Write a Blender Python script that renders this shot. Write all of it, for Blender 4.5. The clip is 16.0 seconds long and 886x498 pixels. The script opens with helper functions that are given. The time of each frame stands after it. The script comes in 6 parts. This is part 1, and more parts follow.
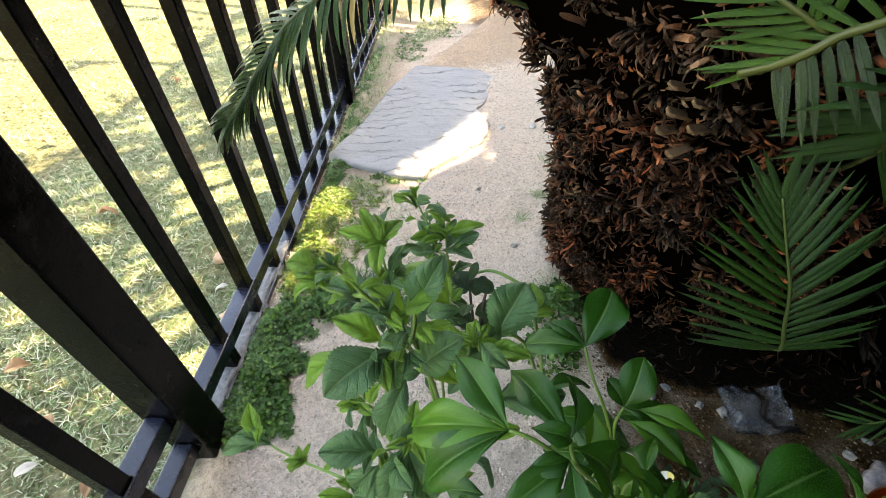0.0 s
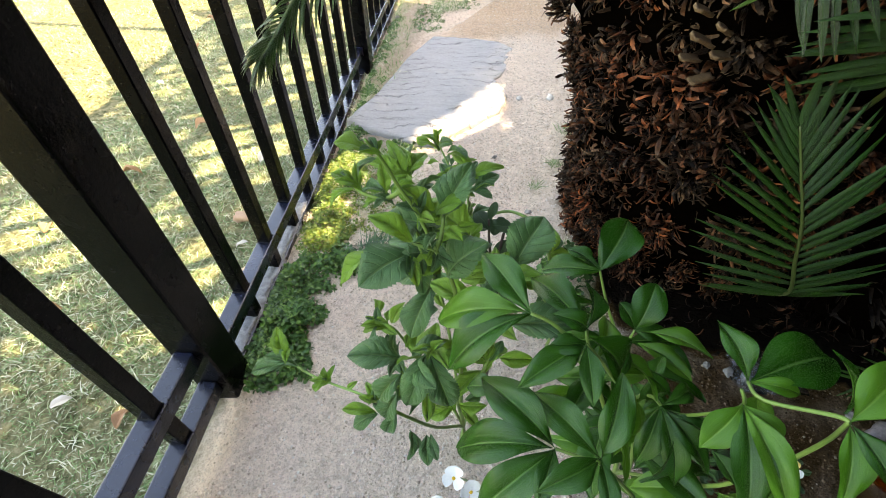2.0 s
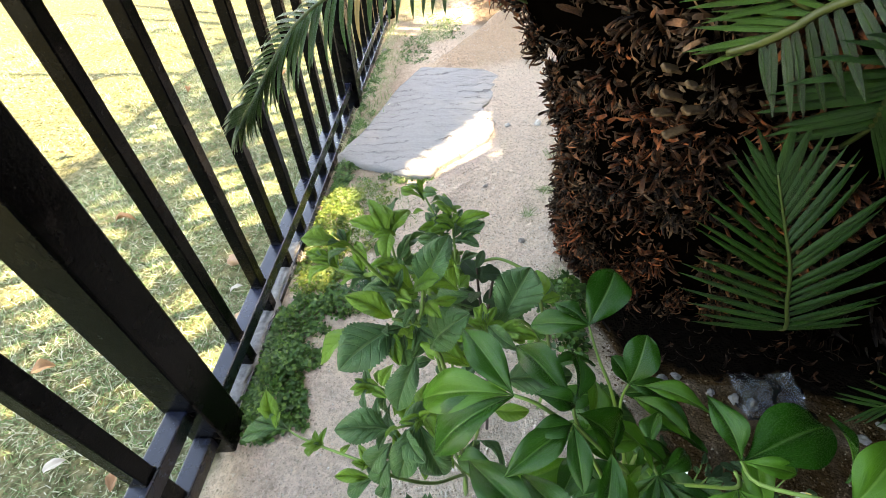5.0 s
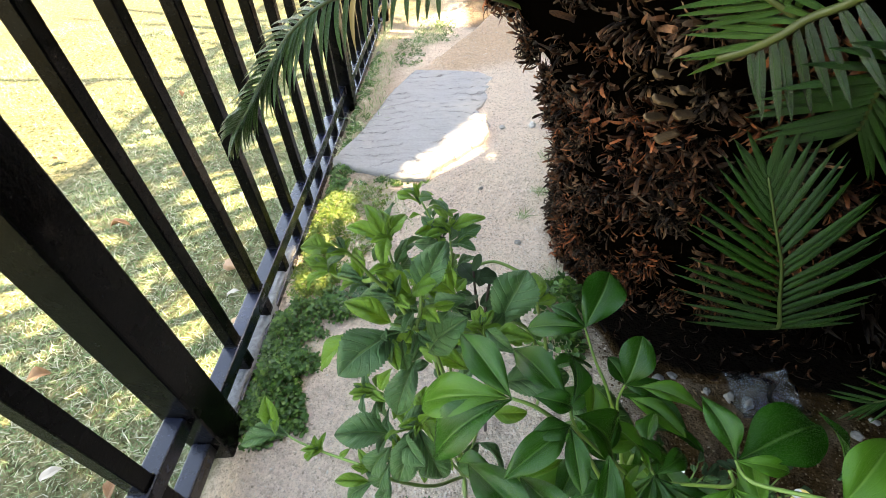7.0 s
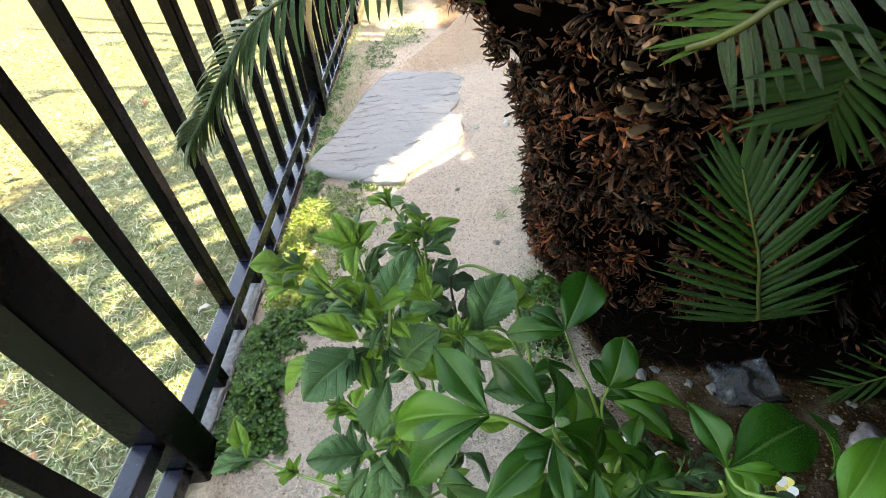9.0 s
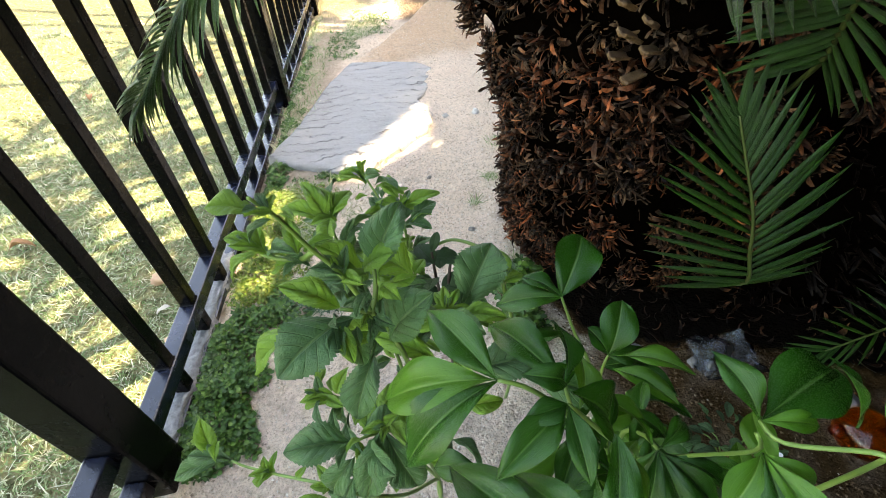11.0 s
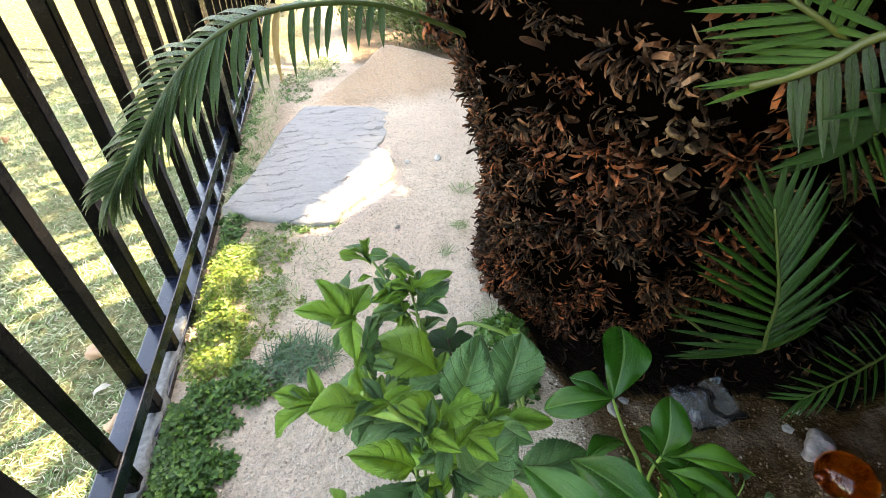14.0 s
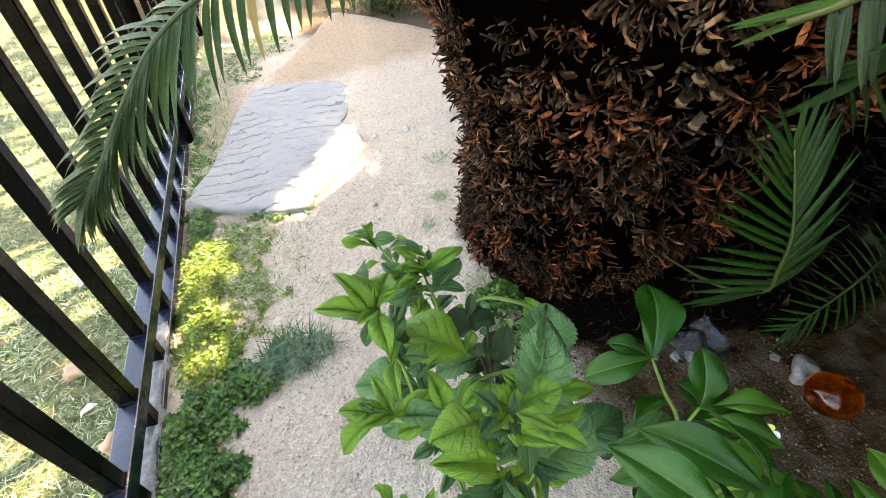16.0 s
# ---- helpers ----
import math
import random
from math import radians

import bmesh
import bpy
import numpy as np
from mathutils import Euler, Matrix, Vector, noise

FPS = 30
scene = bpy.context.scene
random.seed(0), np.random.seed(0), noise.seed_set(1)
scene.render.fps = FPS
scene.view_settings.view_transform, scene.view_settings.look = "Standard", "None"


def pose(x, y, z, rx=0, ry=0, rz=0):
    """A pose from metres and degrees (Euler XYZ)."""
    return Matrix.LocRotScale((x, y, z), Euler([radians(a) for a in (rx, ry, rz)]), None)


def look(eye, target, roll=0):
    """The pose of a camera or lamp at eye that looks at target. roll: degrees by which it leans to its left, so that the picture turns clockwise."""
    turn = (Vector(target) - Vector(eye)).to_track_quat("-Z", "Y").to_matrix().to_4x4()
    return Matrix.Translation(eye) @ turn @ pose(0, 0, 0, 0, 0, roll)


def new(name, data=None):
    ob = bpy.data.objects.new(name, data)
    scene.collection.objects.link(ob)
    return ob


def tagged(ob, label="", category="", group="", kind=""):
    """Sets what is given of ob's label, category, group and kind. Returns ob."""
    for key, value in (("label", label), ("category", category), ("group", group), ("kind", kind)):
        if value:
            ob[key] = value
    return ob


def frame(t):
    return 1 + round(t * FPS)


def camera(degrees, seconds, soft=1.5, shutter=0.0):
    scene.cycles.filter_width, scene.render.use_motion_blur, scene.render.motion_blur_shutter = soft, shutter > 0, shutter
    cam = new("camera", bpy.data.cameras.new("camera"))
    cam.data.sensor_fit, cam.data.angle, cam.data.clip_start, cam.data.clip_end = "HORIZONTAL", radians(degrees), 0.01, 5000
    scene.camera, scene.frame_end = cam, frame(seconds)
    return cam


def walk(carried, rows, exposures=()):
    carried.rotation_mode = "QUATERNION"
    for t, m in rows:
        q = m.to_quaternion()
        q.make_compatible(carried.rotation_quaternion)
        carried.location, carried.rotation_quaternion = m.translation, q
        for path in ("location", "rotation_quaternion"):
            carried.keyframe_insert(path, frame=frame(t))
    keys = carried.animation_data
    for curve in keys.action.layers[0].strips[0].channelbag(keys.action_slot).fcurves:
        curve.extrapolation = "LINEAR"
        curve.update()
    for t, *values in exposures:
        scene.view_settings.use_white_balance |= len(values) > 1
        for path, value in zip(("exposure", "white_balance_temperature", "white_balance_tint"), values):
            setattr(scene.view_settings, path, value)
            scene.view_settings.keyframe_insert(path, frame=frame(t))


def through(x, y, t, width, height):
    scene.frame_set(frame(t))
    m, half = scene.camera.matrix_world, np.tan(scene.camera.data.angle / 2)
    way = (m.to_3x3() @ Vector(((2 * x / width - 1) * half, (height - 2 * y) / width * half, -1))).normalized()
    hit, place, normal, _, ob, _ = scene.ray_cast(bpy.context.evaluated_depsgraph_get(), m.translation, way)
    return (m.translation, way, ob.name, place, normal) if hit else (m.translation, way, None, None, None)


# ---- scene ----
cam = camera(91.8, 16.0, soft=0.5)
PATH = [
    (0, (0.379, -0.267, 0.738), (0.346, 1.17, -0.653), -0.2),
    (0.5, (0.386, -0.267, 0.736), (0.356, 1.163, -0.662), -0.9),
    (1, (0.383, -0.279, 0.731), (0.357, 1.141, -0.678), -1.2),
    (1.5, (0.369, -0.306, 0.713), (0.326, 1.093, -0.716), 0.3),
    (2, (0.37, -0.31, 0.718), (0.295, 1.072, -0.726), 0.2),
    (2.5, (0.365, -0.317, 0.716), (0.263, 1.052, -0.738), 0.0),
    (3, (0.373, -0.29, 0.725), (0.257, 1.096, -0.711), -1.0),
    (3.5, (0.376, -0.287, 0.736), (0.265, 1.135, -0.667), -1.9),
    (4, (0.38, -0.286, 0.736), (0.29, 1.157, -0.646), -2.3),
    (6.5, (0.382, -0.284, 0.74), (0.311, 1.16, -0.642), -3.0),
    (7, (0.381, -0.285, 0.741), (0.322, 1.164, -0.637), -2.9),
    (7.5, (0.387, -0.281, 0.748), (0.335, 1.172, -0.625), -3.1),
    (8, (0.391, -0.272, 0.751), (0.351, 1.176, -0.627), -4.0),
    (8.5, (0.388, -0.27, 0.752), (0.364, 1.174, -0.632), -4.5),
    (9, (0.388, -0.272, 0.733), (0.415, 1.18, -0.643), -3.1),
    (11.5, (0.375, -0.263, 0.686), (0.631, 1.156, -0.7), 0.4),
    (12, (0.372, -0.246, 0.671), (0.736, 1.156, -0.708), 3.2),
    (12.5, (0.353, -0.233, 0.671), (0.738, 1.227, -0.641), 3.2),
    (13, (0.339, -0.231, 0.667), (0.756, 1.253, -0.607), 3.3),
    (13.5, (0.328, -0.236, 0.688), (0.747, 1.258, -0.574), 3.3),
    (14, (0.327, -0.209, 0.714), (0.756, 1.275, -0.556), 3.1),
    (14.5, (0.291, -0.212, 0.682), (0.766, 1.313, -0.522), 3.5),
    (15, (0.298, -0.185, 0.694), (0.844, 1.346, -0.471), 2.3),
    (15.5, (0.286, -0.195, 0.7), (0.842, 1.328, -0.471), 1.2),
    (16, (0.3, -0.184, 0.707), (0.839, 1.169, -0.664), 0.5),
]
walk(cam, [(t, look(eye, target, roll)) for t, eye, target, roll in PATH],
     [(0, 3.73, 9500, 14), (11.5, 3.75, 9500, 13), (13, 3.95, 9500, 13), (16, 4.0, 9500, 13)])

# ---- light ----
SUN = Vector((0.52, 0.30, 0.80)).normalized()      # towards the sun
world = bpy.data.worlds.new("sky")
scene.world = world
world.use_nodes = True
wn, wl = world.node_tree.nodes, world.node_tree.links
wn.clear()
sky = wn.new("ShaderNodeTexSky")
sky.sky_type, sky.sun_disc = "NISHITA", False
sky.sun_elevation, sky.sun_rotation = math.asin(SUN.z), math.atan2(SUN.x, SUN.y)
bg = wn.new("ShaderNodeBackground")
bg.inputs["Strength"].default_value = 0.15
wo = wn.new("ShaderNodeOutputWorld")
wl.new(sky.outputs[0], bg.inputs[0])
wl.new(bg.outputs[0], wo.inputs[0])
lamp = bpy.data.lights.new("sun", "SUN")
lamp.energy, lamp.angle, lamp.color = 2.8, radians(0.45), (1.0, 0.94, 0.82)
new("sun", lamp).matrix_world = look(SUN * 20, (0, 0, 0))

# ---- helpers of this scene ----
R = random.Random(7)


def clamp(v, a=0.0, b=1.0):
    return max(a, min(b, v))


def smooth(v):
    v = clamp(v)
    return v * v * (3 - 2 * v)


def thing(name, label, category, group="", kind="", at=(0, 0, 0)):
    ob = new(name)
    ob.empty_display_size = 0.02
    ob.location = at
    return tagged(ob, label, category, group, kind)


def finish(bm, name, mats, flat=False):
    me = bpy.data.meshes.new(name)
    bm.to_mesh(me)
    bm.free()
    for m in (mats if isinstance(mats, (list, tuple)) else [mats]):
        me.materials.append(m)
    if not flat:
        me.polygons.foreach_set("use_smooth", [True] * len(me.polygons))
    return me


def part(name, bm, mats, parent, label="", flat=False, kind=""):
    """Links a bmesh (world places) as one mesh under a thing or a part."""
    me = finish(bm, name, mats, flat) if isinstance(bm, bmesh.types.BMesh) else bm
    ob = new(name, me)
    if parent:
        ob.parent = parent
        m = Matrix.Identity(4)
        p = parent
        while p:
            m = p.matrix_basis @ m
            p = p.parent
        ob.matrix_parent_inverse = m.inverted()
    return tagged(ob, label, "", "", kind)


def soup(name, verts, faces, mats, flat=False):
    me = bpy.data.meshes.new(name)
    me.from_pydata(verts, [], faces)
    for m in (mats if isinstance(mats, (list, tuple)) else [mats]):
        me.materials.append(m)
    if not flat:
        me.polygons.foreach_set("use_smooth", [True] * len(me.polygons))
    return me


def box(bm, lo, hi, bevel=0.0, mat=0):
    vs = [bm.verts.new((x, y, z)) for x in (lo[0], hi[0]) for y in (lo[1], hi[1]) for z in (lo[2], hi[2])]
    fs = [bm.faces.new([vs[i] for i in q]) for q in ((0, 1, 3, 2), (4, 6, 7, 5), (0, 4, 5, 1), (2, 3, 7, 6), (0, 2, 6, 4), (1, 5, 7, 3))]
    for f in fs:
        f.material_index = mat
    if bevel:
        es = list({e for f in fs for e in f.edges})
        bmesh.ops.bevel(bm, geom=es, offset=bevel, segments=2, affect="EDGES", profile=0.5)
    return vs


def tube(bm, pts, radii, sides=6, mat=0, cap=True):
    """A tapered tube along points."""
    pts = [Vector(p) for p in pts]
    rings, up = [], Vector((0.13, 0.31, 0.94)).normalized()
    for i, p in enumerate(pts):
        d = (pts[min(i + 1, len(pts) - 1)] - pts[max(i - 1, 0)]).normalized()
        a = d.cross(up)
        if a.length < 0.05:
            a = d.cross(Vector((1, 0, 0)))
        a.normalize()
        b = d.cross(a)
        r = radii[i] if isinstance(radii, (list, tuple)) else radii
        rings.append([bm.verts.new(p + (a * math.cos(6.2832 * k / sides) + b * math.sin(6.2832 * k / sides)) * r) for k in range(sides)])
    for u, v in zip(rings, rings[1:]):
        for k in range(sides):
            bm.faces.new((u[k], u[(k + 1) % sides], v[(k + 1) % sides], v[k])).material_index = mat
    if cap:
        bm.faces.new(rings[0][::-1]).material_index = mat
        bm.faces.new(rings[-1]).material_index = mat
    return rings


def bez(p0, p1, p2, n=8, p3=None):
    p0, p1, p2 = Vector(p0), Vector(p1), Vector(p2)
    out = []
    for i in range(n + 1):
        t = i / n
        if p3 is None:
            out.append(p0 * (1 - t) ** 2 + p1 * 2 * t * (1 - t) + p2 * t * t)
        else:
            out.append(p0 * (1 - t) ** 3 + p1 * 3 * t * (1 - t) ** 2 + p2 * 3 * t * t * (1 - t) + Vector(p3) * t ** 3)
    return out

# ---- materials ----
class Mat:
    """A node material built step by step."""

    def __init__(self, name, rough=0.7, metal=0.0, spec=0.5):
        self.m = bpy.data.materials.new(name)
        self.m.use_nodes = True
        self.n, self.l = self.m.node_tree.nodes, self.m.node_tree.links
        self.b = self.n["Principled BSDF"]
        self.b.inputs["Roughness"].default_value = rough
        self.b.inputs["Metallic"].default_value = metal
        self.b.inputs["Specular IOR Level"].default_value = spec
        self.co = self.n.new("ShaderNodeTexCoord").outputs["Object"]

    def noise(self, scale, detail=4.0, rough=0.6, co=None):
        t = self.n.new("ShaderNodeTexNoise")
        t.inputs["Scale"].default_value, t.inputs["Detail"].default_value, t.inputs["Roughness"].default_value = scale, detail, rough
        self.l.new(co or self.co, t.inputs["Vector"])
        return t.outputs["Fac"]

    def voronoi(self, scale, out="Distance", feature="F1", co=None):
        t = self.n.new("ShaderNodeTexVoronoi")
        t.feature = feature
        t.inputs["Scale"].default_value = scale
        self.l.new(co or self.co, t.inputs["Vector"])
        return t.outputs[out]

    def squash(self, x, y, z):
        t = self.n.new("ShaderNodeMapping")
        t.inputs["Scale"].default_value = (x, y, z)
        self.l.new(self.co, t.inputs["Vector"])
        return t.outputs[0]

    def ramp(self, fac, *stops):
        t = self.n.new("ShaderNodeValToRGB")
        e = t.color_ramp.elements
        while len(e) < len(stops):
            e.new(0.5)
        for s, (p, c) in zip(e, stops):
            s.position = p
            s.color = (c, c, c, 1) if isinstance(c, (int, float)) else (*c, 1)
        self.l.new(fac, t.inputs[0])
        return t.outputs[0]

    def mix(self, fac, a, b, blend="MIX"):
        t = self.n.new("ShaderNodeMix")
        t.data_type, t.blend_type = "RGBA", blend
        for v, i in ((fac, 0), (a, 6), (b, 7)):
            if isinstance(v, (int, float)):
                t.inputs[i].default_value = v
            elif isinstance(v, tuple):
                t.inputs[i].default_value = (*v, 1)
            else:
                self.l.new(v, t.inputs[i])
        return t.outputs[2]

    def math(self, op, a, b=0.0):
        t = self.n.new("ShaderNodeMath")
        t.operation = op
        for v, i in ((a, 0), (b, 1)):
            if isinstance(v, (int, float)):
                t.inputs[i].default_value = v
            else:
                self.l.new(v, t.inputs[i])
        return t.outputs[0]

    def island(self):
        return self.n.new("ShaderNodeNewGeometry").outputs["Random Per Island"]

    def each(self):
        return self.n.new("ShaderNodeObjectInfo").outputs["Random"]

    def attr(self, name, out="Fac"):
        t = self.n.new("ShaderNodeAttribute")
        t.attribute_name = name
        return t.outputs[out]

    def xyz(self):
        t = self.n.new("ShaderNodeSeparateXYZ")
        self.l.new(self.co, t.inputs[0])
        return t.outputs

    def color(self, c):
        self.l.new(c, self.b.inputs["Base Color"])
        return self

    def rough(self, r):
        self.l.new(r, self.b.inputs["Roughness"])
        return self

    def bump(self, h, dist, strength=1.0):
        t = self.n.new("ShaderNodeBump")
        t.inputs["Strength"].default_value, t.inputs["Distance"].default_value = strength, dist
        self.l.new(h, t.inputs["Height"])
        self.l.new(t.outputs[0], self.b.inputs["Normal"])
        return self

    def thin(self, c, amount):
        """Light that shines through a leaf."""
        t = self.n.new("ShaderNodeBsdfTranslucent")
        if isinstance(c, tuple):
            t.inputs[0].default_value = (*c, 1)
        else:
            self.l.new(c, t.inputs[0])
        x = self.n.new("ShaderNodeMixShader")
        x.inputs[0].default_value = amount
        o = self.n["Material Output"]
        self.l.new(self.b.outputs[0], x.inputs[1])
        self.l.new(t.outputs[0], x.inputs[2])
        self.l.new(x.outputs[0], o.inputs["Surface"])
        return self


def fence_paint(name, spec, low, high):
    k = Mat(name, 0.3, 0.0, spec)
    n = k.noise(60, 5)
    speck = k.ramp(k.noise(420, 2), (0.68, 0.0), (0.74, 1.0))
    k.color(k.mix(k.math("MULTIPLY", speck, 0.25), k.mix(n, low, high), (0.10, 0.09, 0.075)))
    k.rough(k.ramp(k.noise(25, 6), (0.3, 0.16), (0.7, 0.34)))
    return k.bump(k.noise(180, 3), 0.0006, 0.5).m


def ground_mat():
    k = Mat("sandy_ground", 0.95, 0, 0.05)
    grain = k.noise(420, 3, 0.7)
    patch = k.noise(5, 5, 0.6)
    cells = k.voronoi(170, "Color")
    sand = k.mix(patch, (0.73, 0.57, 0.44), (0.85, 0.70, 0.57))
    sand = k.mix(k.ramp(grain, (0.34, 0.5), (0.50, 0.0)), sand, (0.33, 0.25, 0.19))
    sand = k.mix(k.ramp(cells, (0.22, 0.25), (0.42, 0.0)), sand, (0.34, 0.27, 0.21))
    sand = k.mix(k.ramp(k.noise(130, 4, 0.7), (0.36, 0.4), (0.50, 0.0)), sand, (0.42, 0.315, 0.24))
    sand = k.mix(k.ramp(k.noise(34, 5, 0.7), (0.56, 0.0), (0.70, 0.35)), sand, (0.36, 0.28, 0.21))
    # the heap is a browner building sand
    sand = k.mix(k.attr("heap"), sand, k.mix(0.85, sand, (0.80, 0.70, 0.60), "MULTIPLY"))
    soil = k.mix(k.noise(60, 5, 0.7), (0.028, 0.014, 0.005), (0.14, 0.080, 0.032))
    dirt = k.mix(k.ramp(k.noise(55, 6, 0.75), (0.34, 0.0), (0.66, 1.0)), (0.04, 0.055, 0.018), (0.30, 0.265, 0.145))
    # near-black ground colour that stands in for shade round the trunk feet
    ground_shade = k.mix(k.noise(60, 5, 0.7), (0.002, 0.0014, 0.001), (0.012, 0.008, 0.005))
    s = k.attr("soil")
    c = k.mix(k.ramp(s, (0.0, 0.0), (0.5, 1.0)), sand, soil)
    c = k.mix(k.ramp(s, (0.6, 0.0), (0.95, 1.0)), c, ground_shade)
    c = k.mix(k.attr("lawn"), c, dirt)
    k.color(c)
    h = k.math("ADD", k.math("MULTIPLY", grain, 0.5), k.math("ADD", k.noise(110, 4, 0.65), k.math("MULTIPLY", k.noise(40, 4, 0.6), 2.2)))
    return k.bump(h, 0.016, 1.0).m


def slab_mat():
    k = Mat("weathered_slab", 0.9, 0, 0.3)
    long = k.squash(1.2, 7, 7)
    n = k.noise(7, 6, 0.65, long)
    c = k.mix(n, (0.205, 0.202, 0.200), (0.315, 0.308, 0.302))
    c = k.mix(k.ramp(k.noise(160, 3, 0.7), (0.35, 0.35), (0.7, 0.0)), c, (0.16, 0.155, 0.15))
    c = k.mix(k.ramp(k.noise(3.0, 4), (0.55, 0.0), (0.75, 0.5)), c, (0.46, 0.39, 0.31))
    # thin wavy cracks that run across the slab
    x, y, _ = k.xyz()
    bend = k.math("ADD", k.math("MULTIPLY", k.noise(5, 3), 3.2), k.math("MULTIPLY", k.noise(26, 5, 0.75), 1.3))
    row = k.math("FRACT", k.math("ADD", k.math("ADD", k.math("MULTIPLY", y, 21.0), k.math("MULTIPLY", x, -3.0)), bend))
    line = k.ramp(k.math("ABSOLUTE", k.math("SUBTRACT", row, 0.5)), (0.0, 1.0), (0.018, 0.7), (0.05, 0.0))
    line = k.math("MULTIPLY", line, k.ramp(k.noise(9, 4, 0.65), (0.45, 0.0), (0.53, 1.0)))
    fine = k.math("FRACT", k.math("ADD", k.math("MULTIPLY", y, 58.0), k.math("MULTIPLY", bend, 2.1)))
    fine = k.ramp(k.math("ABSOLUTE", k.math("SUBTRACT", fine, 0.5)), (0.0, 0.4), (0.14, 0.0))
    fine = k.math("MULTIPLY", fine, k.ramp(k.noise(16, 4, 0.7), (0.54, 0.0), (0.62, 1.0)))
    line = k.math("MAXIMUM", line, fine)
    k.color(k.mix(k.math("MULTIPLY", line, 0.62), c, (0.05, 0.047, 0.045)))
    h = k.math("SUBTRACT", k.math("ADD", k.noise(60, 5, 0.7), n), k.math("MULTIPLY", line, 3.0))
    return k.bump(h, 0.004, 0.8).m


def fibre_mat(name, dark, mid, light):
    """Dry plant fibre: the tone runs from tuft to tuft; shade between tufts is painted as a near-black foot, and the
    end is paler.
    """
    k = Mat(name, 0.48, 0, 0.10)
    r = k.math("FRACT", k.math("ADD", k.island(), k.each()))
    tone = k.attr("tone")
    tint = k.ramp(tone, (0.0, (1.55, 0.42, 0.15)), (0.3, (1.38, 0.48, 0.21)), (0.65, (1.2, 0.55, 0.28)), (1.0, (1.02, 0.62, 0.38)))
    n = k.noise(260, 4, 0.7)
    v = k.ramp(r, (0.0, dark), (0.45, mid * 0.55), (0.8, mid * 1.6), (1.0, light))
    c = k.mix(1.0, v, tint, "MULTIPLY")
    c = k.mix(1.0, c, k.ramp(k.noise(13, 3, 0.6), (0.36, 0.25), (0.60, 1.7)), "MULTIPLY")
    # foot blackened in the colour, as shade deep in the tuft
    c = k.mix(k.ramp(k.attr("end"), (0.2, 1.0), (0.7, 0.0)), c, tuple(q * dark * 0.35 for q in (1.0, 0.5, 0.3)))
    c = k.mix(k.ramp(k.attr("end"), (0.8, 0.0), (1.0, 0.35)), c, (light * 0.9, light * 0.62, light * 0.42))
    c = k.mix(k.ramp(n, (0.35, 0.6), (0.65, 0.0)), c, (dark, dark * 0.55, dark * 0.35))
    k.rough(k.ramp(k.noise(90, 3), (0.35, 0.34), (0.7, 0.62)))
    return k.color(c).bump(n, 0.002, 0.6).m


def leaf_mat(name, low, high, back, rough=0.38, through=0.25, vein=(0.16, 0.30, 0.07), bump=0.0012, spec=0.5, wave=90, arcs=False, plain=False):
    """A leaf with a pale midrib and side veins from the mesh's own u (along) and v (across)."""
    k = Mat(name, rough, 0, spec)
    r = k.each()
    blade = k.mix(k.noise(35, 5, 0.65), low, high)
    blade = k.mix(k.math("MULTIPLY", r, 0.35), blade, back)
    v = k.attr("across")
    u = k.attr("along")
    rib = k.ramp(v, (0.0, 1.0), (0.03, 0.8), (0.075, 0.0))
    if arcs:
        # two pairs of side veins that leave the midrib at the foot and run on to the tip
        va = k.math("DIVIDE", v, k.math("DIVIDE", u, k.math("ADD", u, 0.10)))
        near = k.math("MINIMUM", k.math("ABSOLUTE", k.math("SUBTRACT", va, 0.34)), k.math("ABSOLUTE", k.math("SUBTRACT", va, 0.68)))
        side = k.ramp(near, (0.0, 0.22), (0.03, 0.0))
    else:
        side = k.math("SUBTRACT", k.math("MULTIPLY", u, 6.2), k.math("MULTIPLY", v, 1.7))
        side = k.math("ABSOLUTE", k.math("SUBTRACT", k.math("FRACT", side), 0.5))
        side = k.ramp(side, (0.0, 0.5), (0.06, 0.0))
    vein_f = rib if plain else k.math("MAXIMUM", rib, side)
    k.color(k.mix(k.math("MULTIPLY", vein_f, 0.55), blade, vein))
    h = k.math("ADD", k.math("MULTIPLY", vein_f, -1.0), k.math("MULTIPLY", k.noise(wave, 3), 0.7))
    k.bump(h, bump, 0.8)
    k.rough(k.ramp(k.noise(70, 4), (0.3, rough - 0.08), (0.75, rough + 0.15)))
    return k.thin(k.mix(0.5, blade, back), through).m


def island_leaf(name, stops, rough=0.5, through=0.25, spec=0.4, patchy=0.35):
    k = Mat(name, rough, 0, spec)
    c = k.ramp(k.island(), *stops)
    c = k.mix(k.ramp(k.noise(25, 4), (0.35, 0.0), (0.7, patchy)), c, tuple(v * 0.45 for v in stops[0][1]))
    return k.color(c).thin(c, through).m


def plain_mat(name, a, b, scale=80, rough=0.6, spec=0.4, bump=0.0008):
    k = Mat(name, rough, 0, spec)
    n = k.noise(scale, 5, 0.65)
    return k.color(k.mix(n, a, b)).bump(n, bump, 0.6).m


